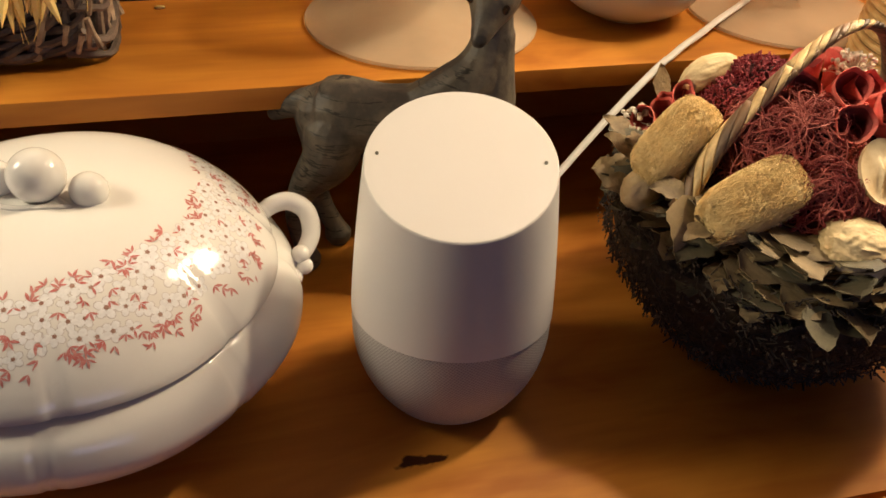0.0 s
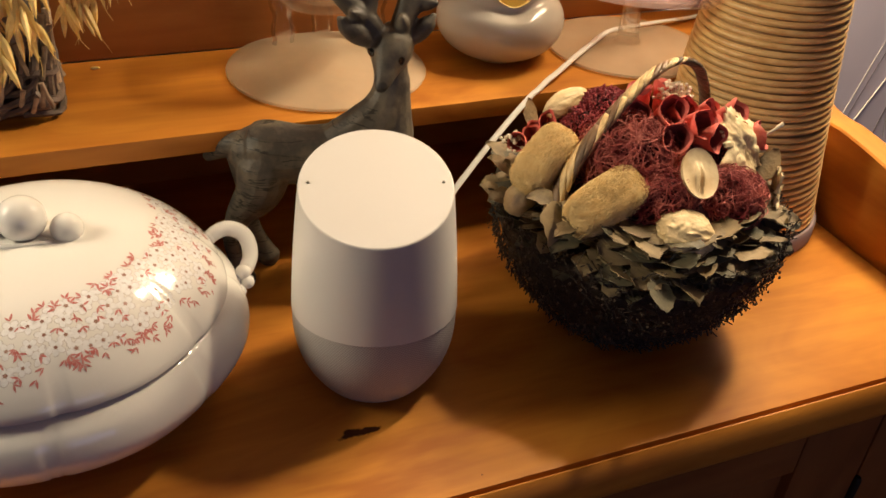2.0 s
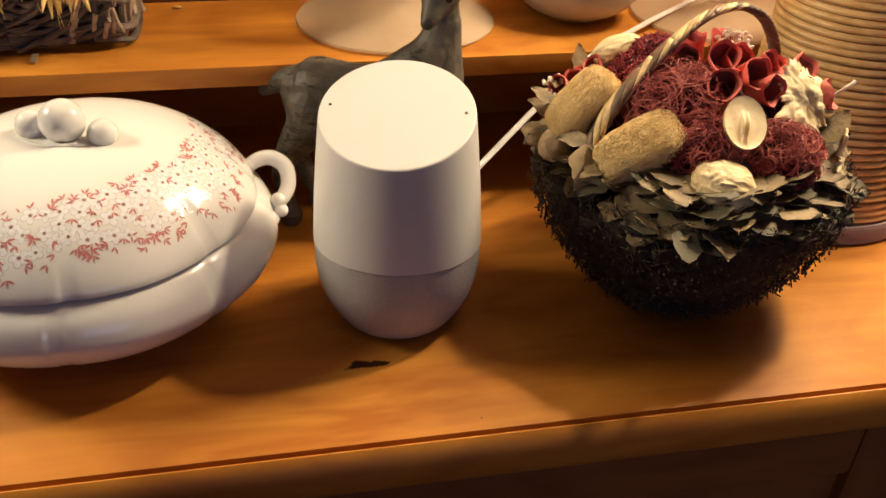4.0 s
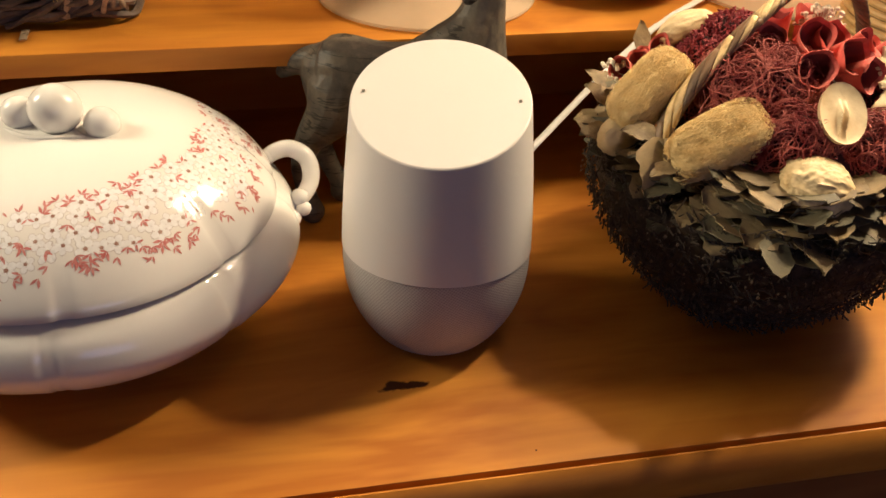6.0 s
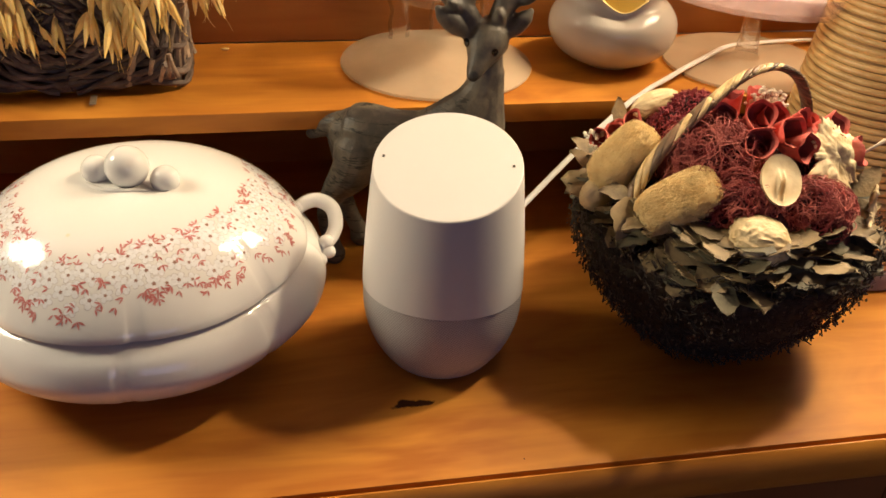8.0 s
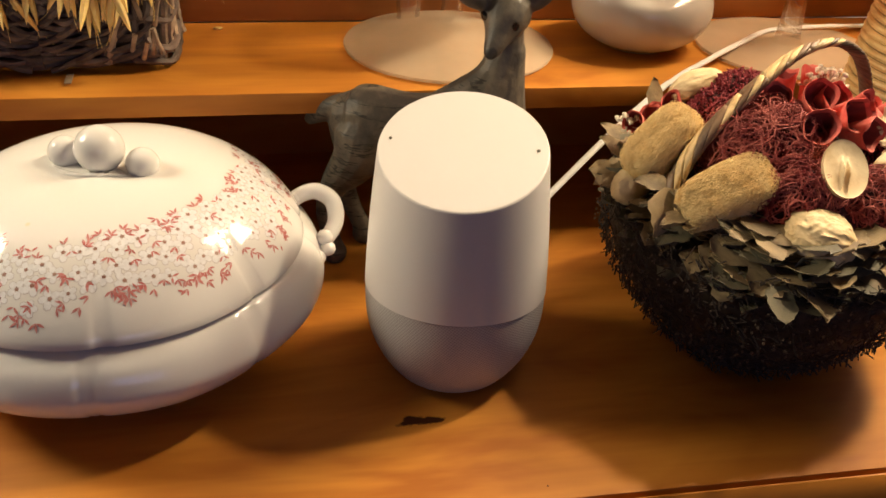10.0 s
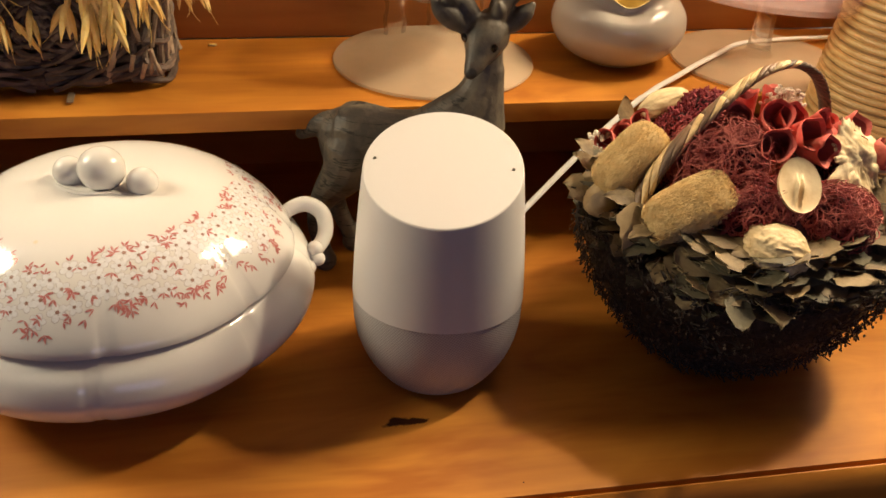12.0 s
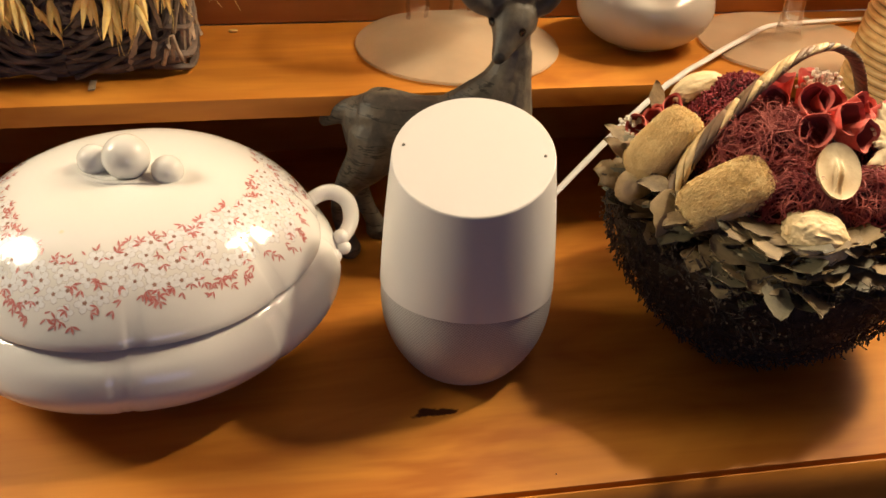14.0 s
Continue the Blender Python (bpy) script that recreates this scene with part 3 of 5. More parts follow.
v, f = lathe([(max(p[0], 0.0004), p[2]) for p in cc], 288, lambda a, r, z: oval(a, r, z, min(1, max(0, (r - 0.06) / 0.03))))
raw("bowl", v, f, M_china, tureen, angle=60)


def lid_z(r):
    return 0.0605 + 0.0455 * (1 - min(1, r / 0.1015) ** 4.1)


lid_prof = [(r, lid_z(r)) for r in np.linspace(0.0004, 0.0935, 60)] + [(0.0958, 0.0700), (0.0974, 0.0672), (0.0984, 0.0648), (0.0985, 0.0633), (0.0972, 0.0625), (0.093, 0.0622), (0.088, 0.064)]
v, f = lathe(lid_prof, 288, lid_oval)
lid = raw("lid", v, f, M_china, tureen, angle=60)


def on_lid(a, r, lift=0.00035):
    x, y, z = lid_oval(a, r, lid_z(r))
    return Vector((x, y, z + lift))


def lid_axes(a, r):
    p = on_lid(a, r)
    e1 = (on_lid(a, r + 0.002) - p).normalized()
    e2 = (on_lid(a + 0.02, r) - p).normalized()
    return p, e1, e2


rng = random.Random(5)
BAND = [(-200, .076, .011), (-176, .074, .011), (-158, .073, .012), (-140, .0745, .012), (-126, .0785, .012), (-114, .082, .012), (-104, .083, .012), (-94, .078, .013), (-80, .0755, .0135), (-66, .0755, .0145), (-52, .0755, .015), (-38, .0760, .016), (-22, .0795, .0145), (0, .079, .014), (22, .081, .012), (45, .084, .009), (70, .086, .007), (100, .086, .007), (130, .083, .008), (160, .076, .011)]


def band(deg):
    for (a, r, w), (b, s, q) in zip(BAND, BAND[1:]):
        if a <= deg <= b:
            t = (deg - a) / (b - a)
            return r + (s - r) * t, w + (q - w) * t
    return 0.075, 0.01


flat_shape_lift = [0.0]


def flat_shape(pts, origin, e1, e2, verts, faces):
    """A filled outline laid on the lid, kept to its curve."""
    b = len(verts)
    lift = 0.00008 + flat_shape_lift[0]
    for p, q in [(0, 0)] + list(pts):
        w = origin + e1 * p + e2 * q
        a = math.atan2(w.y / OY, w.x / 1.01)
        r = math.hypot(w.x / 1.01, w.y / OY)
        k = lobed(a - LID_TURN, 1.0, min(1, max(0, (r - 0.05) / 0.045)) ** 1.5)
        verts.append(Vector((w.x, w.y, lid_z(r / k) + lift)))
    m = len(pts)
    for i in range(m):
        faces.append((b, b + 1 + i, b + 1 + (i + 1) % m))


pet_v, pet_f, cen_v, cen_f, lea_v, lea_f = [], [], [], [], [], []
edg_v, edg_f = [], []
spots = []
tries = 0
while len(spots) < 380 and tries < 30000:
    tries += 1
    deg = rng.uniform(-198, 158)
    r0, w0 = band(deg)
    r = r0 + rng.uniform(-1, 0.70) * w0 * 0.85
    q = Vector((r * math.cos(radians(deg)), r * math.sin(radians(deg))))
    if all((q - s[2]).length > 0.0059 for s in spots):
        spots.append((radians(deg), r, q))
for a, r, q in spots:
    p, e1, e2 = lid_axes(a, r)
    size = rng.uniform(0.0041, 0.0052)
    spin = rng.uniform(0, 6.28)
    nrm = e1.cross(e2)
    for k5 in range(5):
        t = spin + k5 * 2 * math.pi / 5
        c, s = math.cos(t), math.sin(t)
        outline = []
        for w in range(8):
            g = 2 * math.pi * w / 8
            x, y = size * (0.58 + 0.40 * math.cos(g)), size * 0.345 * math.sin(g)
            outline.append((x * c - y * s, x * s + y * c))
        o = p
        flat_shape_lift[0] = -0.00004 + 0.000004 * k5
        flat_shape([((x - size * .56 * c) * 1.16, (y - size * .56 * s) * 1.16) for x, y in outline], o + (e1 * c + e2 * s) * size * 0.57, e1, e2, edg_v, edg_f)
        flat_shape_lift[0] = 0.00001 * k5
        flat_shape([(x - size * .56 * c, y - size * .56 * s) for x, y in outline], o + (e1 * c + e2 * s) * size * 0.56, e1, e2, pet_v, pet_f)
    o = p
    flat_shape_lift[0] = 0.00009
    flat_shape([(size * 0.20 * math.cos(6.28 * w / 8), size * 0.20 * math.sin(6.28 * w / 8)) for w in range(8)], o, e1, e2, cen_v, cen_f)
n_leaf = 0
while n_leaf < 400:
    deg = rng.uniform(-198, 158)
    r0, w0 = band(deg)
    side = rng.choice((-1, 1, 1, 0))
    r = r0 + ((rng.uniform(0.55, 0.95) if side > 0 else -rng.uniform(0.75, 1.10)) if side else rng.uniform(-0.8, 0.8)) * w0
    near_flute = abs((((radians(deg) - LID_TURN) / (math.pi / 4)) + 0.5) % 1 - 0.5) * (math.pi / 4)
    if r > 0.0945 or (near_flute < 0.04 and r > 0.066):
        continue
    p, e1, e2 = lid_axes(radians(deg), r)
    turn = rng.uniform(-1.1, 1.1) + (0 if side >= 0 else math.pi)
    for fan in (-0.95, 0, 0.95):
        if rng.random() < 0.2:
            continue
        t = turn + fan
        c, s = math.cos(t), math.sin(t)
        ln = rng.uniform(0.0032, 0.0047)
        pts = [(0, 0), (ln * .4, ln * .15), (ln * .72, ln * .11), (ln, 0), (ln * .72, -ln * .11), (ln * .4, -ln * .15)]
        mid = p + (e1 * c + e2 * s) * (ln * 0.5)
        flat_shape_lift[0] = 0.00012
        flat_shape([((x - ln * .5) * c - y * s, (x - ln * .5) * s + y * c) for x, y in pts], mid, e1, e2, lea_v, lea_f)
    n_leaf += 1
tagged(raw("petal_print", pet_v, pet_f, M_petal, lid, "grey white blossom print", soft=False), kind="stuff")
tagged(raw("petal_outline", edg_v, edg_f, M_edge, lid, "grey pink petal outline", soft=False), kind="stuff")
tagged(raw("blossom_print", cen_v, cen_f, M_olive, lid, "brown blossom centres", soft=False), kind="stuff")
tagged(raw("leaf_print", lea_v, lea_f, M_pink, lid, "coral pink leaf print", soft=False), kind="stuff")

# fruit knob of three balls on the lid
for x, y, z, r in ((0.0005, -0.003, 0.1155, 0.0124), (0.0212, -0.0085, 0.1092, 0.0084), (-0.0180, 0.005, 0.1105, 0.0086)):
    b2 = orb(r, r, r * 0.97, 0.0, level=4)
    bmesh.ops.translate(b2, vec=(x, y, z), verts=b2.verts)
    part("knob_ball", b2, M_china, lid)
v, f = sweep([curve([(-0.028, 0.002, 0.1035), (-0.012, -0.012, 0.1050), (0.004, -0.014, 0.1052), (0.014, -0.015, 0.1045)], 14), curve([(0.006, -0.004, 0.104), (0.012, -0.013, 0.1045), (0.0165, -0.0175, 0.1032)], 8)], [0.0022, 0.0022], 8)
raw("knob_stem", v, f, M_china, lid)


def handle(sign):
    path = curve([(0.086, 0.022, 0.0580), (0.097, 0.029, 0.0655), (0.108, 0.032, 0.0672), (0.1172, 0.029, 0.0620), (0.1185, 0.021, 0.0530), (0.1125, 0.012, 0.0470), (0.104, 0.006, 0.0440)], 36)
    rad = [0.0040 + 0.0010 * math.sin(i / 35 * math.pi) for i in range(36)]
    v, f = sweep([path], [rad], 14)
    tips = [(0.1115, 0.008, 0.0500, 0.0050), (0.1130, 0.005, 0.0445, 0.0046), (0.107, 0.002, 0.0410, 0.0050), (0.0955, 0.028, 0.0650, 0.0046)]
    hv, hf = [Vector(p) for p in v], list(f)
    for x, y, z, r in tips:
        b3 = orb(r, r, r, 0, level=2)
        o = len(hv)
        b3.verts.ensure_lookup_table()
        hv += [p.co + Vector((x, y, z)) for p in b3.verts]
        b3.faces.ensure_lookup_table()
        hf += [tuple(o + q.index for q in fc.verts) for fc in b3.faces]
        b3.free()
    if sign < 0:
        hv = [Vector((-p.x, -p.y, p.z)) for p in hv]
    return raw("handle", hv, hf, M_china, tureen, angle=80)


handle(1)
handle(-1)

# ---- deer figure ----


def limbs(rows_list, sides=14):
    paths, radii = [], []
    for rows_ in rows_list:
        p = curve([r[:3] for r in rows_], 8 * len(rows_))
        q = curve([(r[3], 0, 0) for r in rows_], 8 * len(rows_))[:, 0]
        # rounded ends
        d0, d1 = p[0] - p[1], p[-1] - p[-2]
        d0, d1 = d0 / np.linalg.norm(d0), d1 / np.linalg.norm(d1)
        p = np.vstack([p[0] + d0 * q[0] * 0.9, p[0] + d0 * q[0] * 0.55, p, p[-1] + d1 * q[-1] * 0.55, p[-1] + d1 * q[-1] * 0.9])
        q = np.concatenate([[q[0] * 0.35, q[0] * 0.8], q, [q[-1] * 0.8, q[-1] * 0.35]])
        paths.append(p)
        radii.append(np.maximum(q, 0.0008))
    return sweep(paths, radii, sides)


DEER = [
    [(-0.0425, 0.123, 0.0925, 0.0180), (-0.035, 0.119, 0.0935, 0.0212), (-0.012, 0.110, 0.0930, 0.0195), (0.012, 0.104, 0.0950, 0.0195), (0.034, 0.099, 0.0990, 0.0180)],
    [(0.006, 0.104, 0.1000, 0.0150), (0.028, 0.102, 0.1120, 0.0165), (0.0395, 0.1035, 0.1270, 0.0125), (0.0435, 0.1055, 0.1420, 0.0108), (0.0430, 0.1075, 0.1560, 0.0105)],
    [(0.0430, 0.101, 0.1050, 0.0150), (0.0450, 0.103, 0.1250, 0.0110), (0.0460, 0.105, 0.1420, 0.0095)],
    [(0.0460, 0.1095, 0.1665, 0.0112), (0.0430, 0.1045, 0.1640, 0.0142), (0.0395, 0.0985, 0.1595, 0.0124), (0.0350, 0.0920, 0.1528, 0.0078), (0.0315, 0.0875, 0.1480, 0.0055), (0.0302, 0.0858, 0.1465, 0.0044)],
    [(0.0300, 0.1010, 0.1640, 0.0040), (0.0300, 0.1010, 0.1628, 0.0040)],
    [(0.0440, 0.0940, 0.1612, 0.0040), (0.0440, 0.0940, 0.1602, 0.0040)],
    [(0.0470, 0.0965, 0.1665, 0.0026), (0.0430, 0.0925, 0.1662, 0.0028), (0.0395, 0.0905, 0.1640, 0.0024)],
    [(-0.046, 0.124, 0.0985, 0.0100), (-0.0560, 0.129, 0.0965, 0.0082), (-0.0640, 0.134, 0.0915, 0.0064), (-0.0700, 0.139, 0.0855, 0.0042)],
    [(-0.039, 0.112, 0.086, 0.018), (-0.0440, 0.111, 0.070, 0.0155), (-0.0570, 0.114, 0.0515, 0.0092), (-0.0635, 0.112, 0.034, 0.0062), (-0.0605, 0.108, 0.016, 0.0060), (-0.0585, 0.106, 0.006, 0.0082)],
    [(-0.044, 0.130, 0.086, 0.016), (-0.044, 0.131, 0.062, 0.0120), (-0.050, 0.132, 0.046, 0.0078), (-0.046, 0.131, 0.028, 0.0062), (-0.040, 0.129, 0.014, 0.0062), (-0.0375, 0.128, 0.0065, 0.0085)],
    [(0.026, 0.092, 0.090, 0.013), (0.030, 0.088, 0.060, 0.0080), (0.031, 0.087, 0.034, 0.0062), (0.030, 0.086, 0.006, 0.0080)],
    [(0.032, 0.110, 0.090, 0.013), (0.040, 0.113, 0.060, 0.0080), (0.044, 0.114, 0.034, 0.0062), (0.046, 0.113, 0.006, 0.0080)],
    # ears
    [(0.0300, 0.1040, 0.1680, 0.0045), (0.0215, 0.1035, 0.1735, 0.0068), (0.0135, 0.1020, 0.1800, 0.0058), (0.0090, 0.101, 0.1850, 0.0022)],
    [(0.0510, 0.1040, 0.1665, 0.0045), (0.0590, 0.1030, 0.1715, 0.0062), (0.0650, 0.1015, 0.1775, 0.0052), (0.0685, 0.101, 0.1820, 0.0022)],
    # antlers
    [(0.0345, 0.105, 0.1710, 0.0062), (0.0280, 0.107, 0.1800, 0.0072), (0.0180, 0.110, 0.1900, 0.0064), (0.0090, 0.111, 0.2010, 0.0056), (0.0070, 0.111, 0.2110, 0.0034)],
    [(0.0270, 0.108, 0.1820, 0.0062), (0.0305, 0.110, 0.1920, 0.0052), (0.0330, 0.111, 0.2020, 0.0034)],
    [(0.0230, 0.105, 0.1830, 0.0048), (0.0180, 0.101, 0.1870, 0.0040), (0.0160, 0.099, 0.1890, 0.0022)],
    [(0.0465, 0.105, 0.1715, 0.0064), (0.0510, 0.106, 0.1810, 0.0070), (0.0540, 0.109, 0.1930, 0.0058), (0.0530, 0.111, 0.2060, 0.0038)],
    [(0.0520, 0.106, 0.1830, 0.0062), (0.0610, 0.108, 0.1895, 0.0056), (0.0690, 0.109, 0.1985, 0.0050), (0.0720, 0.110, 0.2070, 0.0032)],
    [(0.0480, 0.103, 0.1720, 0.0052), (0.0480, 0.100, 0.1790, 0.0046), (0.0470, 0.099, 0.1825, 0.0030)],
    [(0.0620, 0.107, 0.1880, 0.0046), (0.0660, 0.103, 0.1890, 0.0038), (0.0690, 0.101, 0.1900, 0.0024)],
]
v, f = limbs(DEER)
deer = raw("deer_figurine", v, f, M_deer)
rm = deer.modifiers.new("merge", "REMESH")
rm.mode, rm.voxel_size, rm.use_smooth_shade = "VOXEL", 0.0009, True
sm = deer.modifiers.new("soften", "SMOOTH")
sm.factor, sm.iterations = 0.5, 4
tagged(deer, "small grey resin deer figurine with antlers", "figurine")

# ---- dried flower basket ----
BAS = (0.176, 0.006, 0.0)
basket = thing("flower_basket", BAS, "dark twig basket filled with dried flowers and leaves", "flower basket")
rng = random.Random(11)


def bowl_r(z):
    """Outer radius of the twig bowl."""
    t = max(0.0, min(1.0, z / 0.082))
    return 0.044 + 0.050 * math.sin(t * math.pi / 2) ** 1.0


v, f = lathe([(0.0005, 0.001)] + [(bowl_r(z) - 0.006, z) for z in np.linspace(0.001, 0.082, 14)] + [(0.07, 0.095), (0.0005, 0.10)], 48)
raw("bowl", v, f, M_twig, basket)
# Filler dome, added dark so gaps between the pieces read as shade.
fill = orb(0.078, 0.078, 0.052, 0.05, 60, level=4)
bmesh.ops.translate(fill, vec=(0, 0, 0.078), verts=fill.verts)
part("filling", fill, M_string_in, basket, "dark filler dome, painted shade for the gaps")
paths, radii = [], []
for i in range(5200):
    a = rng.uniform(0, 2 * math.pi)
    z = 0.094 * rng.random() ** 0.9
    ln = rng.uniform(0.002, 0.0065)
    r = bowl_r(z) - 0.004 + rng.uniform(-0.001, 0.003)
    tilt = rng.gauss(0, 1.1)
    out = rng.uniform(-0.001, 0.0032)
    p0 = Vector((r * math.cos(a), r * math.sin(a), z))
    tang = Vector((-math.sin(a), math.cos(a), 0)) * math.cos(tilt) + Vector((0, 0, 1)) * math.sin(tilt)
    rad_v = Vector((math.cos(a), math.sin(a), 0))
    p1 = p0 + tang * ln * 0.5 + rad_v * out * 0.3
    p2 = p0 + tang * ln + rad_v * out * (0.7 if rng.random() < 0.92 else 1.8)
    if min(p0.z, p1.z, p2.z) < 0.0012:
        continue
    paths.append([p0, p1, p2])
    radii.append(rng.uniform(0.00022, 0.00055))
v, f = sweep(paths, radii, 4)
tagged(raw("twig_cover", v, f, M_twig, basket, "dark brown bristling twigs"), kind="stuff")
pv, pf = [], []
for i in range(900):
    a = rng.uniform(0, 2 * math.pi)
    z = rng.uniform(0.004, 0.092)
    r = bowl_r(z) + rng.uniform(-0.003, 0.0022)
    s = rng.uniform(0.0005, 0.0011)
    c = Vector((r * math.cos(a), r * math.sin(a), z))
    o = len(pv)
    pv += [c + Vector(q) * s for q in ((1, 0, 0), (-1, 0, 0), (0, 1, 0), (0, -1, 0), (0, 0, 1.3), (0, 0, -1.3))]
    pf += [tuple(o + q for q in t) for t in ((0, 2, 4), (2, 1, 4), (1, 3, 4), (3, 0, 4), (2, 0, 5), (1, 2, 5), (3, 1, 5), (0, 3, 5))]
tagged(raw("seed_scatter", pv, pf, M_pod, basket, "tiny brown seed pods"), kind="stuff")


def rel(x, y, z):
    return Vector((x - BAS[0], y - BAS[1], z))


def leaf_mesh(length, width, curl, fold, seed, point=0.75):
    """A dry papery leaf: bent along its rib, with a torn outline and a pointed tip."""
    rg = random.Random(seed)
    verts, faces = [], []
    nu, nv = 10, 5
    ph, skew = rg.uniform(0, 6), rg.uniform(-0.2, 0.2)
    for i in range(nu):
        t = i / (nu - 1)
        w = width * (math.sin(math.pi * (0.06 + 0.94 * t ** 0.75)) ** point) * (1 + 0.10 * math.sin(7 * t + ph)) + 0.0005
        for j in range(nv):
            s = j / (nv - 1) * 2 - 1
            edge = 1 + (0.20 * rg.uniform(-1, 0.6) if abs(s) > 0.9 else 0)
            verts.append((length * (t + 0.02 * rg.uniform(-1, 1)), w * s * edge * 0.5 + skew * length * t * t, curl * length * t * t + fold * width * abs(s) * t + 0.03 * width * math.sin(6 * t + ph) * s))
    for i in range(nu - 1):
        for j in range(nv - 1):
            faces.append((i * nv + j, i * nv + j + 1, (i + 1) * nv + j + 1, (i + 1) * nv + j))
    m = len(verts)
    verts += [(x, y, z - 0.0004) for x, y, z in verts]
    faces += [tuple(m + q for q in fc)[::-1] for fc in faces[:]]
    rim_ = [i * nv for i in range(nu)] + [(nu - 1) * nv + j for j in range(1, nv)] + [i * nv + nv - 1 for i in range(nu - 2, -1, -1)] + [j for j in range(nv - 2, 0, -1)]
    for q in range(len(rim_)):
        a_, b_ = rim_[q], rim_[(q + 1) % len(rim_)]
        faces.append((a_, b_, m + b_, m + a_))
    me = bpy.data.meshes.new("leaf")
    me.from_pydata(verts, [], faces)
    me.validate()
    smooth(me, 30)
    return me


LEAVES = [leaf_mesh(0.034, 0.024, c, w, s) for c, w, s in ((0.04, 0.05, 1), (-0.15, 0.10, 2), (0.08, -0.08, 3), (-0.06, 0.14, 4), (0.03, -0.12, 5), (-0.20, 0.06, 6), (0.12, 0.10, 7), (-0.02, -0.04, 8))]
BROAD = [leaf_mesh(0.034, 0.021, c, w, s, 0.38) for c, w, s in ((0.05, 0.04, 21), (-0.10, 0.08, 22), (0.10, -0.05, 23), (-0.05, 0.10, 24), (0.14, 0.03, 25), (-0.16, -0.03, 26))]
LEAVES_D, BROAD_D = [m_.copy() for m_ in LEAVES], [m_.copy() for m_ in BROAD]
for m_ in BROAD:
    m_.materials.append(M_leaf)
for m_ in BROAD_D:
    m_.materials.append(M_leaf_d)
for m_ in LEAVES:
    m_.materials.append(M_leaf)
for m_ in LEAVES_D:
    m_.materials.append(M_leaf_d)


def leaf(place, ahead, up, scale=1.0, dark=False, wide=1.0, broad=False):
    """One leaf whose stem sits at place and whose tip points ahead."""
    x = Vector(ahead).normalized()
    z = (Vector(up) - x * x.dot(Vector(up))).normalized()
    y = z.cross(x)
    m = Matrix((x, y * wide, z)).transposed().to_4x4()
    ob = new("leaf", rng.choice((BROAD_D if dark else BROAD) if broad else (LEAVES_D if dark else LEAVES)))
    ob.parent = basket
    ob.matrix_local = Matrix.Translation(place) @ m @ Matrix.Diagonal((scale, scale, scale, 1))
    return ob


# ring of flat leaves round the rim, in five tiers; lower ones darker as painted shade
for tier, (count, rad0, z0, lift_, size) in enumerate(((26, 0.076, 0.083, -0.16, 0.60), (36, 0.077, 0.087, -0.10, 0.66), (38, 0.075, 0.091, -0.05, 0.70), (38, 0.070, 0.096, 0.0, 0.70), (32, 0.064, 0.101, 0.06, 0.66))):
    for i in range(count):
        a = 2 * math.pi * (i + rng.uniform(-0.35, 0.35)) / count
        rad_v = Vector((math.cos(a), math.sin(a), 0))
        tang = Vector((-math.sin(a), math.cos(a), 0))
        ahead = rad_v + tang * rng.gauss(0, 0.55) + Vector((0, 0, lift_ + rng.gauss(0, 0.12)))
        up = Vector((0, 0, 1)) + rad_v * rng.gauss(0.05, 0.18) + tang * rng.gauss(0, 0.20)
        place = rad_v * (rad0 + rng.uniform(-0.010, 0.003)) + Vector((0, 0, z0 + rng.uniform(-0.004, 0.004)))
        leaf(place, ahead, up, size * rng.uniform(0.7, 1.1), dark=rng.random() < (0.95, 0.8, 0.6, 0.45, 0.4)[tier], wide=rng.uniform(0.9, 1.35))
# rosette of broad leaves lying in layers at the front; lower layers darker as painted shade
for k in range(11):
    for i in range(9):
        deg = -160 + 92 * (i + rng.uniform(0.0, 1.0)) / 9
        near = math.exp(-((deg + 114) / 24) ** 2)
        a = radians(deg)
        rad_v = Vector((math.cos(a), math.sin(a), 0))
        tang = Vector((-math.sin(a), math.cos(a), 0))
        place = rad_v * (0.066 - 0.0016 * k + 0.013 * near + rng.uniform(-0.003, 0.003)) + Vector((0, 0, 0.0860 + 0.0022 * k + rng.uniform(-0.001, 0.001)))
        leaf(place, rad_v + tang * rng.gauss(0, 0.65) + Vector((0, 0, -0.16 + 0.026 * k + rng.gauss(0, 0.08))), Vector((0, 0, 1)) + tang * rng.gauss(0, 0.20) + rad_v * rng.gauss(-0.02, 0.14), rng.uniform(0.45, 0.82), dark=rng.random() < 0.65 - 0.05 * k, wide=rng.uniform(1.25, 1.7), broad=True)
# long pointed leaf that hangs over the front
leaf(rel(0.136, -0.076, 0.092), (-0.08, -0.85, -0.42), (0.1, -0.5, 0.85), 0.62, dark=True, wide=1.2)
# pale leaves standing out on both flanks
for dx, dy, dz, ax, ay, az, s in ((0.098, 0.030, 0.108, -0.8, 0.1, 0.4, 0.55), (0.096, 0.020, 0.098, -0.9, -0.3, 0.0, 0.60), (0.102, 0.045, 0.110, -0.6, 0.6, 0.5, 0.5), (0.104, -0.016, 0.112, -0.10, -0.65, -0.75, 0.95), (0.100, -0.020, 0.094, -0.9, -0.6, -0.2, 0.5), (0.235, -0.025, 0.100, 0.9, -0.3, 0.25, 0.65), (0.240, -0.020, 0.110, 0.8, 0.1, 0.5, 0.65), (0.236, -0.035, 0.092, 0.7, -0.7, 0.0, 0.75), (0.120, 0.052, 0.125, -0.3, 0.5, 0.8, 0.5)):
    leaf(rel(dx, dy, dz), (ax, ay, az), (rng.uniform(-.2, .2), -0.35, 1), s, wide=1.1)
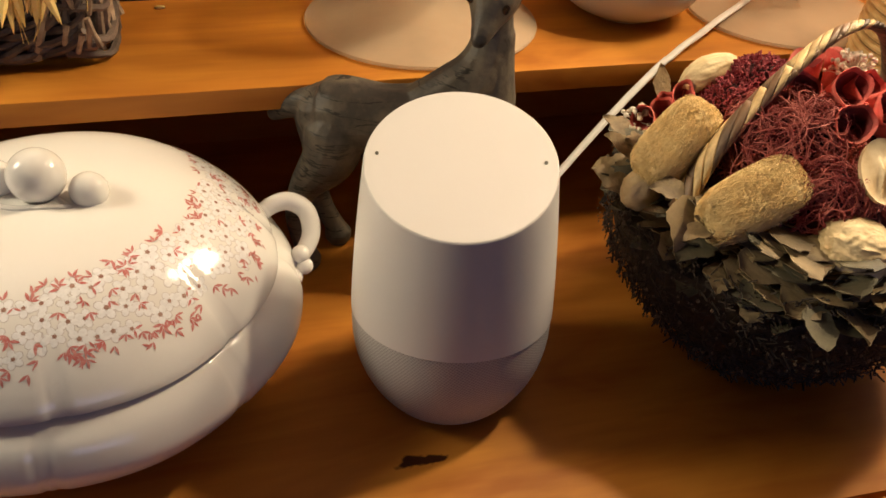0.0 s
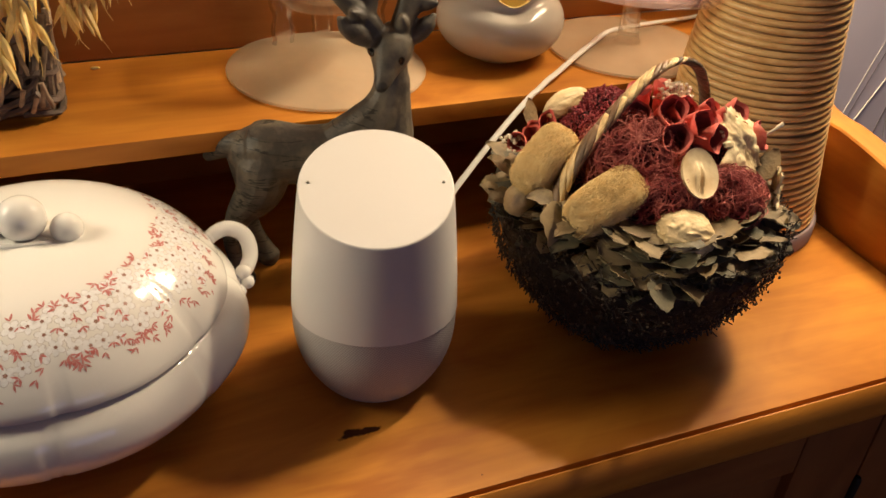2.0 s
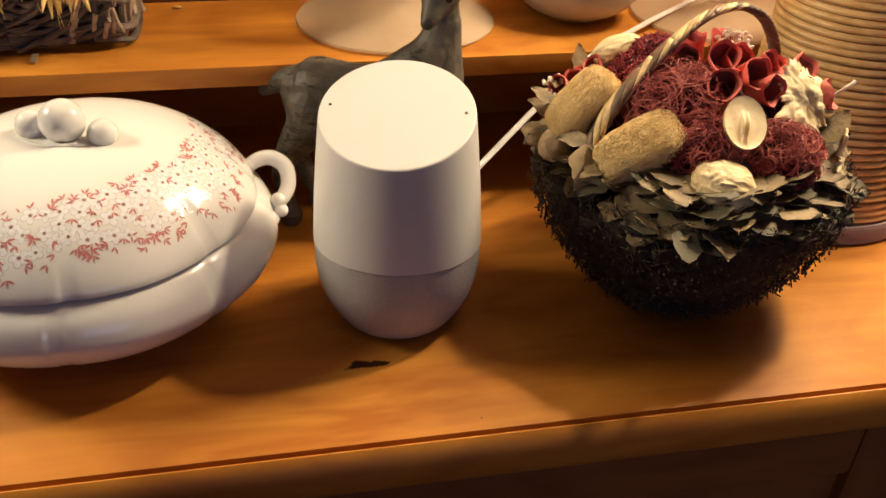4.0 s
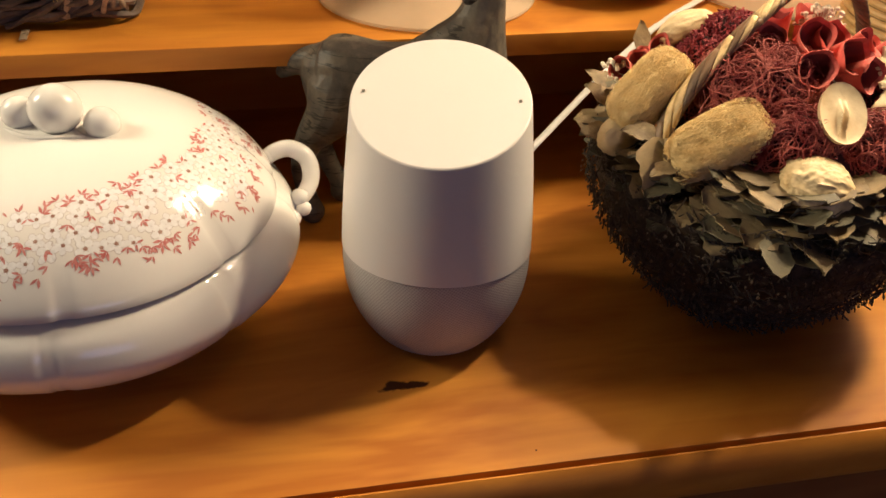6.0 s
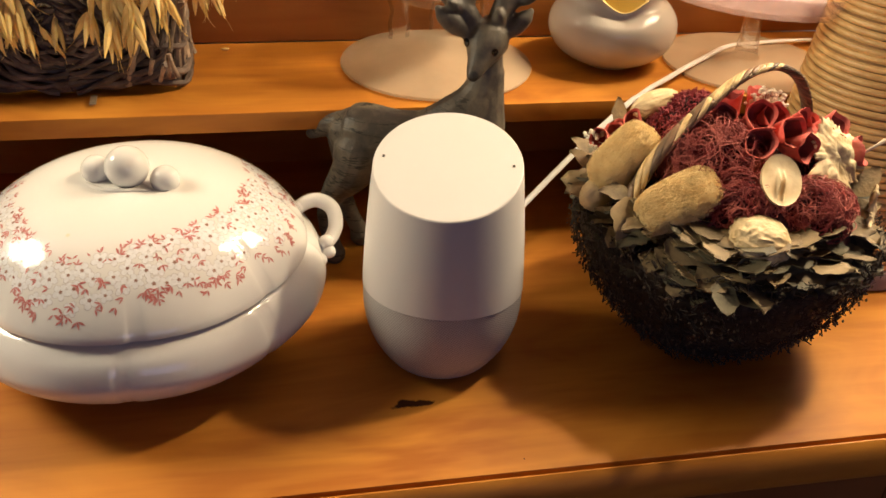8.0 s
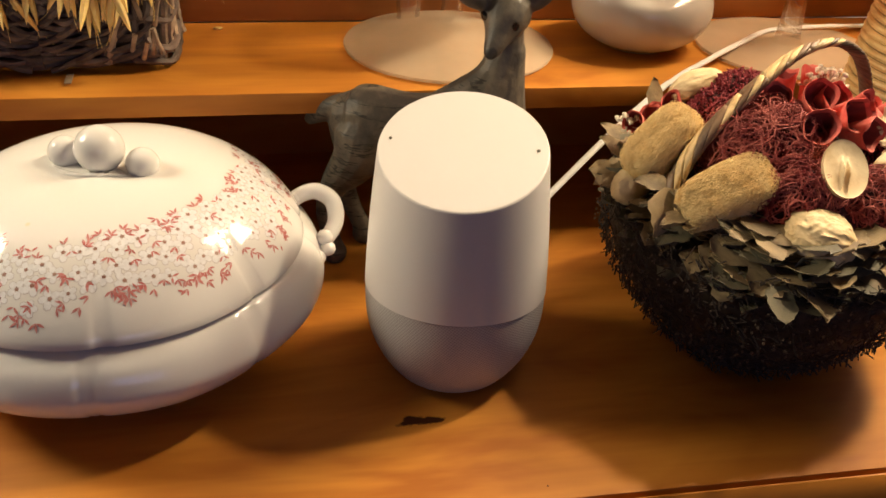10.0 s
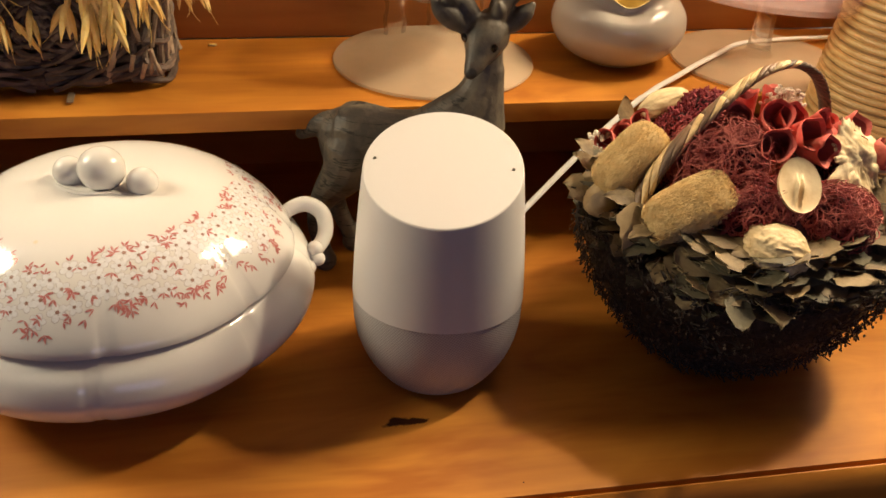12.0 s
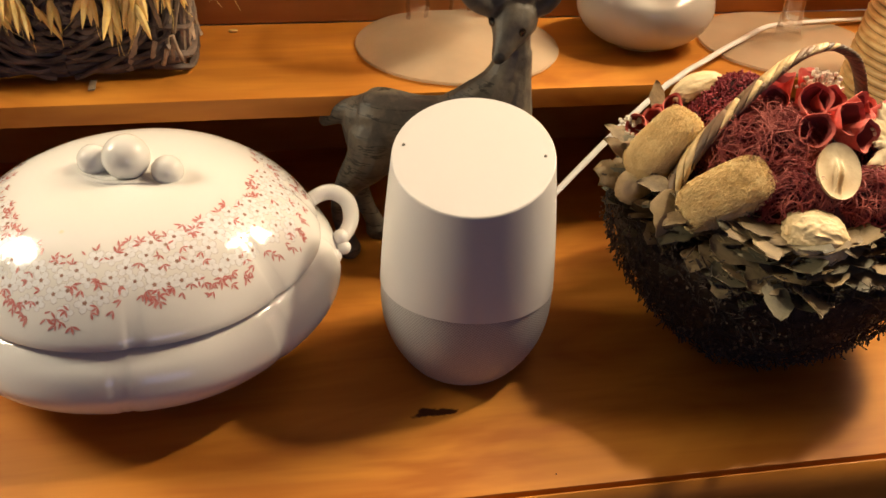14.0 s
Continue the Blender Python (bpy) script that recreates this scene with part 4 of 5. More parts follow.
for i in range(26):
    a = radians(rng.uniform(150, 225))
    rad_v = Vector((math.cos(a), math.sin(a), 0))
    tang = Vector((-math.sin(a), math.cos(a), 0))
    leaf(rad_v * rng.uniform(0.066, 0.080) + Vector((0, 0, rng.uniform(0.092, 0.112))), rad_v + tang * rng.gauss(0, 0.7) + Vector((0, 0, rng.gauss(0.05, 0.35))), Vector((0, 0, 1)) + tang * rng.gauss(0, 0.4) + rad_v * rng.gauss(0, 0.4), rng.uniform(0.30, 0.55), dark=rng.random() < 0.45, wide=rng.uniform(0.8, 1.3))
# small dark husk that opens between the front leaves
v, f = lathe([(0.0004, -0.003), (0.003, -0.002), (0.0046, 0.001), (0.0052, 0.0035), (0.0044, 0.0034), (0.0030, 0.0005), (0.0004, -0.001)], 18, lambda a, r, z: (r * math.cos(a) * (1 + 0.15 * math.sin(5 * a)), r * math.sin(a) * (1 + 0.12 * math.cos(3 * a)), z + 0.25 * r * math.sin(4 * a)))
ob = raw("seed_husk", v, f, M_leaf_d, basket, "small dark open seed husk")
ob.matrix_local = Matrix.Translation(rel(0.1480, -0.074, 0.0985)) @ pose(0, 0, 0, 40, 0, 0)


def frame_of(place, along, up):
    x = Vector(along).normalized()
    z = (Vector(up) - x * x.dot(Vector(up))).normalized()
    m = Matrix((x, z.cross(x), z)).transposed().to_4x4()
    return Matrix.Translation(place) @ m


def tangle(rx, ry, rz, count, steps, stride, wander, seed, lift=0.0, box_power=2.0):
    """Paths of fibres that wander over an egg-shaped surface."""
    rg = np.random.RandomState(seed)
    out = []
    for _ in range(count):
        d = rg.normal(size=3)
        d /= np.linalg.norm(d)
        t = rg.normal(size=3)
        bend = rg.normal() * wander
        pts = []
        lev = 1 + lift * rg.uniform(-1, 1)
        for s in range(steps):
            t -= d * d.dot(t)
            t /= np.linalg.norm(t)
            t = t + np.cross(d, t) * bend
            bend += rg.normal() * wander * 0.35
            d = d + t * stride
            d /= np.linalg.norm(d)
            k = (abs(d[0]) ** box_power + abs(d[1]) ** box_power + abs(d[2]) ** box_power) ** (-1 / box_power)
            pts.append(d * k * (rx, ry, rz) * (lev + lift * 0.5 * math.sin(s * 0.7)))
        out.append(pts)
    return out


def loofah(place, along, up, rx, ry, rz, seed, cut_end=True):
    core = bmesh.new()
    bmesh.ops.create_icosphere(core, subdivisions=5, radius=1)
    for w in core.verts:
        d = w.co
        k = (abs(d.x) ** 3.6 + abs(d.y) ** 3.6 + abs(d.z) ** 3.6) ** (-1 / 3.6)
        thin = 0.97 + 0.03 * d.x
        p_ = Vector((d.x * rx, d.y * ry * thin, d.z * rz * thin)) * k * 0.96
        w.co = p_ * (1 + 0.05 * noise.fractal(p_ * 160 + Vector((seed, 0, 0)), 0.7, 2.1, 4))
    ob = part("loofah", core, M_loofah_in, basket, "straw yellow loofah sponge")
    ob.matrix_local = frame_of(place, along, up)
    net = np.array(tangle(rx, ry, rz, 5200, 5, 0.045, 1.6, seed, 0.06, 3.6))
    net[:, :, 1:] *= (0.97 + 0.03 * net[:, :, :1] / rx)
    v, f = sweep(list(net), [0.00011] * 5200, 3)
    fib = raw("fibre_net", v, f, M_loofah, ob)
    tagged(fib, kind="stuff")
    return ob


loofah(rel(0.126, -0.030, 0.115), (0.90, 0.06, 0.42), (-0.4, -0.6, 0.8), 0.0230, 0.0135, 0.0142, 3)
loofah(rel(0.108, 0.012, 0.122), (0.72, 0.26, 0.56), (-0.5, -0.4, 0.8), 0.0215, 0.0125, 0.0140, 8)


def strings(place, rx, ry, rz, seed, count=170):
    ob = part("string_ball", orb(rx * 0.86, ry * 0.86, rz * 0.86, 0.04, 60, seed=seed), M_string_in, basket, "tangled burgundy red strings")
    ob.matrix_local = Matrix.Translation(place)
    v, f = sweep(tangle(rx, ry, rz, count, 34, 0.10, 0.42, seed, 0.17), [0.00019 + 0.00014 * ((i * 7) % 5) / 4 for i in range(count)], 4)
    tagged(raw("string_skein", v, f, M_string, ob), kind="stuff")


strings(rel(0.156, -0.004, 0.122), 0.030, 0.027, 0.027, 21, 560)
strings(rel(0.160, -0.034, 0.113), 0.022, 0.017, 0.020, 22, 320)
strings(rel(0.203, -0.040, 0.110), 0.021, 0.018, 0.018, 23, 320)


def moss(place, rx, ry, rz, seed, count=2000):
    """Fuzzy clump of short curly sprigs."""
    rg = np.random.RandomState(seed)
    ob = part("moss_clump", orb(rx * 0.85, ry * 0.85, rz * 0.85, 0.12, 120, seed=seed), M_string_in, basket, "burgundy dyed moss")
    ob.matrix_local = Matrix.Translation(place)
    ps = []
    for _ in range(count):
        d = rg.normal(size=3)
        d /= np.linalg.norm(d)
        p = d * (rx, ry, rz) * (0.84 + 0.12 * rg.rand())
        w = d + rg.normal(size=3) * 0.7
        w /= np.linalg.norm(w)
        ps.append([p, p + w * 0.0010, p + w * 0.0015 + rg.normal(size=3) * 0.0008])
    v, f = sweep(ps, [0.00042] * count, 3)
    tagged(raw("sprig_fuzz", v, f, M_moss, ob), kind="stuff")


moss(rel(0.142, 0.028, 0.132), 0.016, 0.016, 0.015, 31)
moss(rel(0.156, 0.032, 0.142), 0.018, 0.014, 0.012, 32)
moss(rel(0.222, -0.004, 0.118), 0.022, 0.020, 0.018, 33)


def cup(place, along, size=1.0, seed=0):
    """A hollow red pod, flared and uneven at its mouth."""
    rg = random.Random(seed)
    ph, am = rg.uniform(0, 6), rg.uniform(0.04, 0.12)
    prof = [(0.0006, -0.010), (0.0035, -0.0095), (0.0055, -0.006), (0.0064, 0.0), (0.0078, 0.006), (0.0086, 0.0085), (0.0084, 0.0092), (0.0076, 0.0082), (0.0062, 0.003), (0.0050, -0.003), (0.0006, -0.006)]
    shape = lambda a, r, z: (r * math.cos(a) * (1 + am * math.sin(2 * a + ph) + 0.05 * math.sin(5 * a + ph)), r * math.sin(a) * (1 - am + 0.06 * math.sin(3 * a)), z + 0.16 * r * math.sin(3 * a + ph))
    v, f = lathe(prof, 22, shape)
    ob = raw("red_pod", v, f, M_cup, basket, "hollow coral red pod")
    inner, fi = lathe([(0.0070, 0.0072), (0.0060, 0.002), (0.0046, -0.0028), (0.0006, -0.0055)], 22, shape)
    raw("pod_lining", inner, fi, M_cup_in, ob)
    ob.matrix_local = frame_of(place, (1, 0.2, 0), along) @ Matrix.Diagonal((size, size, size, 1))
    z = Vector(along).normalized()
    x = z.orthogonal().normalized()
    ob.matrix_local = Matrix.Translation(place) @ Matrix((x, z.cross(x), z)).transposed().to_4x4() @ Matrix.Diagonal((size, size, size, 1))


for i, (x, y, z, ax, ay, az, s) in enumerate((
        (0.173, -0.017, 0.143, -0.30, -0.80, 0.50, 1.0), (0.177, -0.002, 0.151, -0.1, -0.75, 0.65, 1.0), (0.163, 0.006, 0.147, -0.5, -0.5, 0.7, 0.85),
        (0.192, -0.008, 0.145, 0.2, -0.85, 0.45, 1.05), (0.206, 0.004, 0.142, 0.55, -0.5, 0.6, 1.0), (0.217, 0.012, 0.136, 0.6, -0.3, 0.7, 1.0), (0.172, 0.020, 0.149, -0.2, 0.1, 1, 0.95),
        (0.190, 0.022, 0.149, 0.2, 0.2, 1, 0.95), (0.109, 0.032, 0.128, -0.5, -0.5, 0.7, 0.68), (0.119, 0.036, 0.133, -0.2, -0.6, 0.8, 0.68), (0.134, 0.043, 0.131, -0.1, -0.3, 0.9, 0.55), (0.229, -0.004, 0.128, 0.8, -0.2, 0.5, 0.8), (0.101, 0.032, 0.126, -0.7, -0.6, 0.4, 0.68), (0.228, 0.006, 0.138, 0.5, -0.5, 0.6, 1.1), (0.238, -0.006, 0.128, 0.8, -0.4, 0.4, 1.0), (0.186, 0.000, 0.150, 0.1, -0.75, 0.6, 0.9), (0.200, -0.012, 0.138, 0.35, -0.85, 0.3, 0.95), (0.120, 0.023, 0.125, -0.4, -0.7, 0.6, 0.55), (0.126, 0.039, 0.132, -0.3, -0.6, 0.75, 0.55), (0.117, 0.043, 0.126, -0.5, -0.3, 0.8, 0.55))):
    cup(rel(x, y, z), (ax, ay, az), s * 1.08, 50 + i)


def berries(cx, cy, cz, spread, count, seed):
    rg = random.Random(seed)
    bv, bf = [], []
    ps, rs = [], []
    for _ in range(count):
        d = Vector((rg.gauss(0, 1), rg.gauss(0, 1), abs(rg.gauss(0.6, 0.6)))).normalized()
        c = Vector((cx, cy, cz)) + d * spread * rg.uniform(0.7, 1.05)
        s = rg.uniform(0.0010, 0.0015)
        b4 = orb(s, s, s, 0, level=1)
        b4.verts.ensure_lookup_table()
        o = len(bv)
        bv += [q.co + c for q in b4.verts]
        b4.faces.ensure_lookup_table()
        bf += [tuple(o + q.index for q in fc.verts) for fc in b4.faces]
        b4.free()
        ps.append([Vector((cx, cy, cz)), c])
        rs.append(0.0003)
    v, f = sweep(ps, rs, 3)
    o = len(bv)
    bv += v
    bf += [tuple(o + q for q in fc) for fc in f]
    tagged(raw("berry_sprig", bv, bf, M_seed, basket, "small white dried berries"), kind="stuff")


q = rel(0.192, 0.014, 0.149)
berries(q.x, q.y, q.z + 0.002, 0.0120, 80, 61)
q = rel(0.097, 0.035, 0.123)
berries(q.x, q.y, q.z, 0.0085, 26, 62)


def half_nut():
    """A split pod: a shallow oval dish with two ridges along its middle."""
    verts, faces = [], []
    nr, na = 22, 64
    for j in range(nr):
        t = j / (nr - 1)
        for i in range(na):
            a = 2 * math.pi * i / na
            x, y = 0.0118 * t * math.cos(a), 0.0146 * t * math.sin(a)
            rise = 0.0006 * math.cos(t * 5.2) * (1 - t) + 0.0010 * t ** 6
            ridge = 0.0030 * (math.exp(-((x - 0.0016) / 0.0007) ** 2) + math.exp(-((x + 0.0016) / 0.0007) ** 2)) * (1 - t ** 2) * max(0, min(1, 0.75 - y / 0.010))
            verts.append((x, y, rise + ridge))
    for j in range(nr - 1):
        for i in range(na):
            k = (i + 1) % na
            faces.append((j * na + i, j * na + k, (j + 1) * na + k, (j + 1) * na + i))
    o = len(verts)
    for t, z in ((1.03, 0.0012), (0.98, -0.0015), (0.7, -0.005), (0.3, -0.007)):
        for i in range(na):
            a = 2 * math.pi * i / na
            verts.append((0.0118 * t * math.cos(a), 0.0146 * t * math.sin(a), z))
    rows_ = [(nr - 1) * na] + [o + q_ * na for q_ in range(4)]
    for a0, b0 in zip(rows_, rows_[1:]):
        for i in range(na):
            k = (i + 1) % na
            faces.append((a0 + i, a0 + k, b0 + k, b0 + i))
    faces.append(tuple(rows_[-1] + i for i in range(na)))
    return verts, faces


v, f = half_nut()
ob = raw("split_pod", v, f, M_pale, basket, "cream coloured split seed pod")
ob.matrix_local = frame_of(rel(0.1758, -0.043, 0.1340), (0.93, -0.15, -0.25), (-0.30, -0.56, 0.77))


def crinkled(rx, ry, rz, amp, freq, level=5, seed=0.0):
    """A crumpled papery ball with long folds."""
    bm = bmesh.new()
    bmesh.ops.create_icosphere(bm, subdivisions=level, radius=1)
    for v_ in bm.verts:
        d = v_.co.copy()
        s = Vector((d.x * 1.6, d.y * 3.2, d.z * 3.2)) * freq + Vector((seed, 2 * seed, 0))
        k = noise.ridged_multi_fractal(s, 0.9, 2.0, 3, 1.0, 2.0)
        r = 1 + amp * (k - 1.2) + 0.05 * noise.noise(d * 2 + Vector((seed, 0, 0)))
        v_.co = Vector((d.x * rx, d.y * ry, d.z * rz)) * r
    return bm


ob = part("dried_fruit", crinkled(0.0195, 0.0165, 0.0138, 0.055, 1.05, level=6, seed=3), M_cream, basket, "wrinkled cream dried fruit")
ob.matrix_local = Matrix.Translation(rel(0.163, -0.058, 0.105)) @ pose(0, 0, 0, 10, 20, 15)
ob = part("dried_bud", crinkled(0.0165, 0.0085, 0.0080, 0.05, 0.8, level=5, seed=9), M_cream, basket, "pale cream closed dried bud")
ob.matrix_local = Matrix.Translation(rel(0.135, 0.042, 0.143)) @ pose(0, 0, 0, 0, -14, 12)
ob = part("dried_bud", crinkled(0.0130, 0.0090, 0.0110, 0.06, 0.9, level=4, seed=12), M_cream, basket, "pale cream closed dried bud")
ob.matrix_local = Matrix.Translation(rel(0.094, 0.010, 0.100)) @ pose(0, 0, 0, 0, 10, 30)


def ragged(radius, seed, lobes=9):
    """A crumpled flower disc with a jagged rim."""
    rg = random.Random(seed)
    verts, faces = [], []
    nr, na = 20, 110
    rimv = [1 + 0.40 * noise.fractal(Vector((1.7 * math.cos(6.2832 * i / na), 1.7 * math.sin(6.2832 * i / na), seed)), 0.5, 2.1, 4) + 0.05 * math.sin(lobes * 6.2832 * i / na) + rg.uniform(-0.03, 0.03) for i in range(na)]
    for lay in (0, 1):
        for j in range(nr):
            t = j / (nr - 1)
            for i in range(na):
                a = 2 * math.pi * i / na
                r = radius * t * (1 + (rimv[i] - 1) * t)
                p = Vector((r * math.cos(a), r * math.sin(a), 0))
                h = 0.0035 * (1 - t * t) + 0.0026 * abs(noise.noise(p * 110 + Vector((seed, 0, 0)))) + 0.0014 * abs(noise.noise(p * 300)) + 0.0030 * noise.noise(p * 70 + Vector((0, seed, 0)))
                verts.append((p.x, p.y, h - lay * 0.0012))
    for lay in (0, 1):
        for j in range(nr - 1):
            for i in range(na):
                k = (i + 1) % na
                fc = tuple(lay * nr * na + q_ for q_ in (j * na + i, j * na + k, (j + 1) * na + k, (j + 1) * na + i))
                faces.append(fc if not lay else fc[::-1])
    b0, b1 = (nr - 1) * na, nr * na + (nr - 1) * na
    for i in range(na):
        k = (i + 1) % na
        faces.append((b0 + i, b0 + k, b1 + k, b1 + i))
    return verts, faces


v, f = ragged(0.0215, 5)
ob = raw("dried_bloom", v, f, M_shellw, basket, "chalky cream dried bloom with a jagged rim", angle=70)
ob.matrix_local = frame_of(rel(0.225, -0.016, 0.131), (1, 0.2, -0.35), (0.35, -0.70, 0.62))
v, f = ragged(0.0150, 9, 5)
ob = raw("dried_bloom", v, f, M_shellw, basket, "chalky cream dried bloom with a jagged rim", angle=70)
ob.matrix_local = frame_of(rel(0.243, -0.034, 0.104), (0.3, 0.5, -0.8), (0.62, -0.72, 0.25))
v, f = sweep([curve([(0.246, -0.010, 0.130), (0.252, -0.012, 0.136), (0.2575, -0.012, 0.1395)], 6)], [[0.0008, 0.0008, 0.0009, 0.001, 0.0012, 0.0014]], 6)
ob = raw("white_stalk", [Vector(p) - Vector(BAS) for p in v], f, M_seed, basket, "short white stalk")


def hoop():
    """Grass-wrapped handle that arches over the basket."""
    path = curve([(0.103, -0.010, 0.100), (0.108, -0.008, 0.111), (0.118, -0.004, 0.128), (0.134, 0.000, 0.146), (0.152, 0.004, 0.162), (0.171, 0.009, 0.1735), (0.193, 0.017, 0.1750), (0.213, 0.026, 0.166), (0.227, 0.034, 0.152), (0.236, 0.038, 0.135), (0.238, 0.038, 0.118)], 90)
    return path


H = hoop() - np.array(BAS)


def wrap_r(t):
    """Half width of the handle: broad at its foot, thin past the crown."""
    return 0.0074 - 0.0046 * min(1, t / 52)


v, f = sweep([H], [[wrap_r(i) - 0.0004 for i in range(90)]], 12, flat=0.50)
raw("handle_core", v, f, M_grass_d, basket, "arched handle wrapped in dried grass")
STRANDS = 6
WRAP = [0.0]
for i in range(1, 90):
    WRAP.append(WRAP[-1] + 0.00115 / (2 * math.pi * wrap_r(i)) * 1.35)
rw0 = random.Random(3)


def strip(i, k0, k1, material, label):
    """One flat grass strip that winds about the handle from k0 to k1."""
    verts, faces = [], []
    half_w = math.pi / STRANDS * rw0.uniform(0.86, 1.12)
    for k in range(k0, k1 + 1):
        c, d = Vector(H[k]), Vector(H[min(k + 1, 89)] - H[max(k - 1, 0)]).normalized()
        sd = d.cross(Vector((0, 0.3, 1))).normalized()
        u_ = sd.cross(d)
        for j in range(5):
            s_ = j / 2 - 1
            a = 2 * math.pi * (i / STRANDS + WRAP[k]) + s_ * half_w
            w = wrap_r(k) + 0.0006 * (1 - s_ * s_) + (0.0003 if j == 4 else 0) - (0.0004 if j == 0 else 0)
            verts.append(c + sd * math.cos(a) * w + u_ * math.sin(a) * w * 0.54)
    for k in range(k1 - k0):
        for j in range(4):
            faces.append((k * 5 + j, k * 5 + j + 1, k * 5 + j + 6, k * 5 + j + 5))
    ob = raw("grass_wrap", verts, faces, material, basket, label, angle=60)
    so = ob.modifiers.new("thickness", "SOLIDIFY")
    so.thickness, so.offset = 0.0005, -1
    return ob


for i in range(STRANDS):
    k0 = 0
    while k0 < 88:
        k1 = min(88, k0 + rw0.randint(9, 20))
        shade = (0, 1, 2, 1, 0, 2)[i] if rw0.random() < 0.75 else rw0.choice((0, 1, 2))
        if 26 < k0 < 46:
            shade = 0 if rw0.random() < 0.7 else 1
        elif k0 >= 46:
            shade = 2 if rw0.random() < 0.85 else 1
        strip(i, k0, k1, (M_grass, M_grass_m, M_grass_d)[shade], ("pale dried grass strip", "", "")[shade])
        k0 = k1

# ---- ribbed lamp ----
lamp = thing("table_lamp", (0.3266, 0.0945, 0), "ribbed bamboo table lamp on a mauve foot", "lamp")


def lamp_r(z):
    return 0.0715 - 0.1428 * z + 0.1222 * z * z


LAMP_H = 0.215
v, f = lathe([(0.0005, 0.0145)] + [(lamp_r(z) - 0.0032, z) for z in np.linspace(0.0145, LAMP_H, 20)] + [(0.0005, LAMP_H)], 64)
raw("core", v, f, M_gap, lamp)
v, f = lathe([(0.0005, 0.0), (0.0700, 0.0), (0.0722, 0.0012), (0.0722, 0.0125), (0.0708, 0.0145), (0.0005, 0.0145)], 72)
raw("foot", v, f, M_foot, lamp, "flat mauve lamp foot")
z = 0.0172
while z < LAMP_H:
    R_ = lamp_r(z)
    verts, faces = [], []
    n1, n2 = 80, 8
    wob = rng.uniform(0, 6)
    for i in range(n1):
        a = 2 * math.pi * i / n1
        dz = 0.0004 * math.sin(a + wob) + 0.00025 * math.sin(3 * a + 2 * wob)
        for j in range(n2):
            b_ = 2 * math.pi * j / n2
            rr_ = R_ - 0.0020 + 0.0020 * math.cos(b_)
            verts.append((rr_ * math.cos(a), rr_ * math.sin(a), z + dz + 0.0022 * math.sin(b_)))
    for i in range(n1):
        for j in range(n2):
            faces.append((i * n2 + j, ((i + 1) % n1) * n2 + j, ((i + 1) % n1) * n2 + (j + 1) % n2, i * n2 + (j + 1) % n2))
    raw("rib", verts, faces, M_rope, lamp)
    z += 0.0050 + rng.uniform(-0.0002, 0.0003)

# ---- glass pieces on the shelf ----
ZS = SHELF


def foot_disc(parent, r, rise=0.0128):
    prof = [(0.0005, 0.0010), (r * 0.9, 0.0004), (r, 0.0010), (r + 0.0006, 0.0020), (r, 0.0032), (r * 0.93, 0.0032 + 0.16 * rise), (r * 0.72, 0.0032 + 0.42 * rise), (r * 0.45, 0.0032 + 0.70 * rise), (r * 0.2, 0.0032 + 0.94 * rise), (0.0005, 0.0032 + rise)]
    v, f = lathe(prof, 80)
    return raw("foot_plate", v, f, M_frost, parent, "frosted glass foot plate")


holder = thing("glass_candle_holder", (0.028, 0.205, ZS), "clear glass candle holder on a frosted plate", "candle holder", "glass pieces")
foot_disc(holder, 0.072)
for lx, ly in ((-0.024, 0.034), (0.046, 0.030), (0.012, 0.058)):
    path = curve([(lx, ly, 0.0060), (lx, ly, 0.024), (lx * 1.02, ly * 1.02, 0.040), (lx * 1.15, ly * 1.1, 0.058), (lx * 1.4, ly * 1.2, 0.075)], 22)
    rad = [0.0090, 0.0086] + [0.0080 + 0.0010 * math.sin(i * 0.9) for i in range(20)]
    v, f = sweep([path], [rad], 18)
    raw("glass_leg", v, f, M_glass, holder)
prof = [(0.0005, 0.047), (0.018, 0.048), (0.032, 0.053), (0.042, 0.064), (0.048, 0.082), (0.050, 0.11), (0.047, 0.11), (0.045, 0.083), (0.038, 0.067), (0.028, 0.058), (0.0005, 0.053)]
v, f = lathe(prof, 64)
raw("glass_cup", v, f, M_glass, holder)

stand = thing("glass_stand", (0.273, 0.190, ZS), "low stemmed glass dish on a frosted foot", "glass dish", "glass pieces")
foot_disc(stand, 0.064, 0.0035)
v, f = lathe([(0.0005, 0.0062), (0.0115, 0.0064), (0.0095, 0.0085), (0.0086, 0.014), (0.0076, 0.025), (0.0070, 0.045), (0.0078, 0.055), (0.012, 0.0615), (0.0005, 0.0620)], 32)
raw("stem", v, f, M_glass, stand)
v, f = lathe([(0.0005, 0.0622), (0.030, 0.0622), (0.078, 0.0626), (0.090, 0.0640), (0.096, 0.069), (0.099, 0.080), (0.096, 0.080), (0.093, 0.071), (0.087, 0.0668), (0.0005, 0.0655)], 72)
raw("dish", v, f, M_bowl, stand, "rosy translucent glass dish")

# ---- white china pot ----
pot = thing("china_pot", (0.165, 0.206, ZS), "round white china pot with a cream lining", "pot")
out_p = [(0.0005, 0.0012), (0.018, 0.0008), (0.0215, 0.0), (0.024, 0.0018), (0.035, 0.0065), (0.0440, 0.0145), (0.0490, 0.0255), (0.0480, 0.0370), (0.0420, 0.0460), (0.0360, 0.0500)]
oc = curve([(r, 0, z_) for r, z_ in out_p], 44)


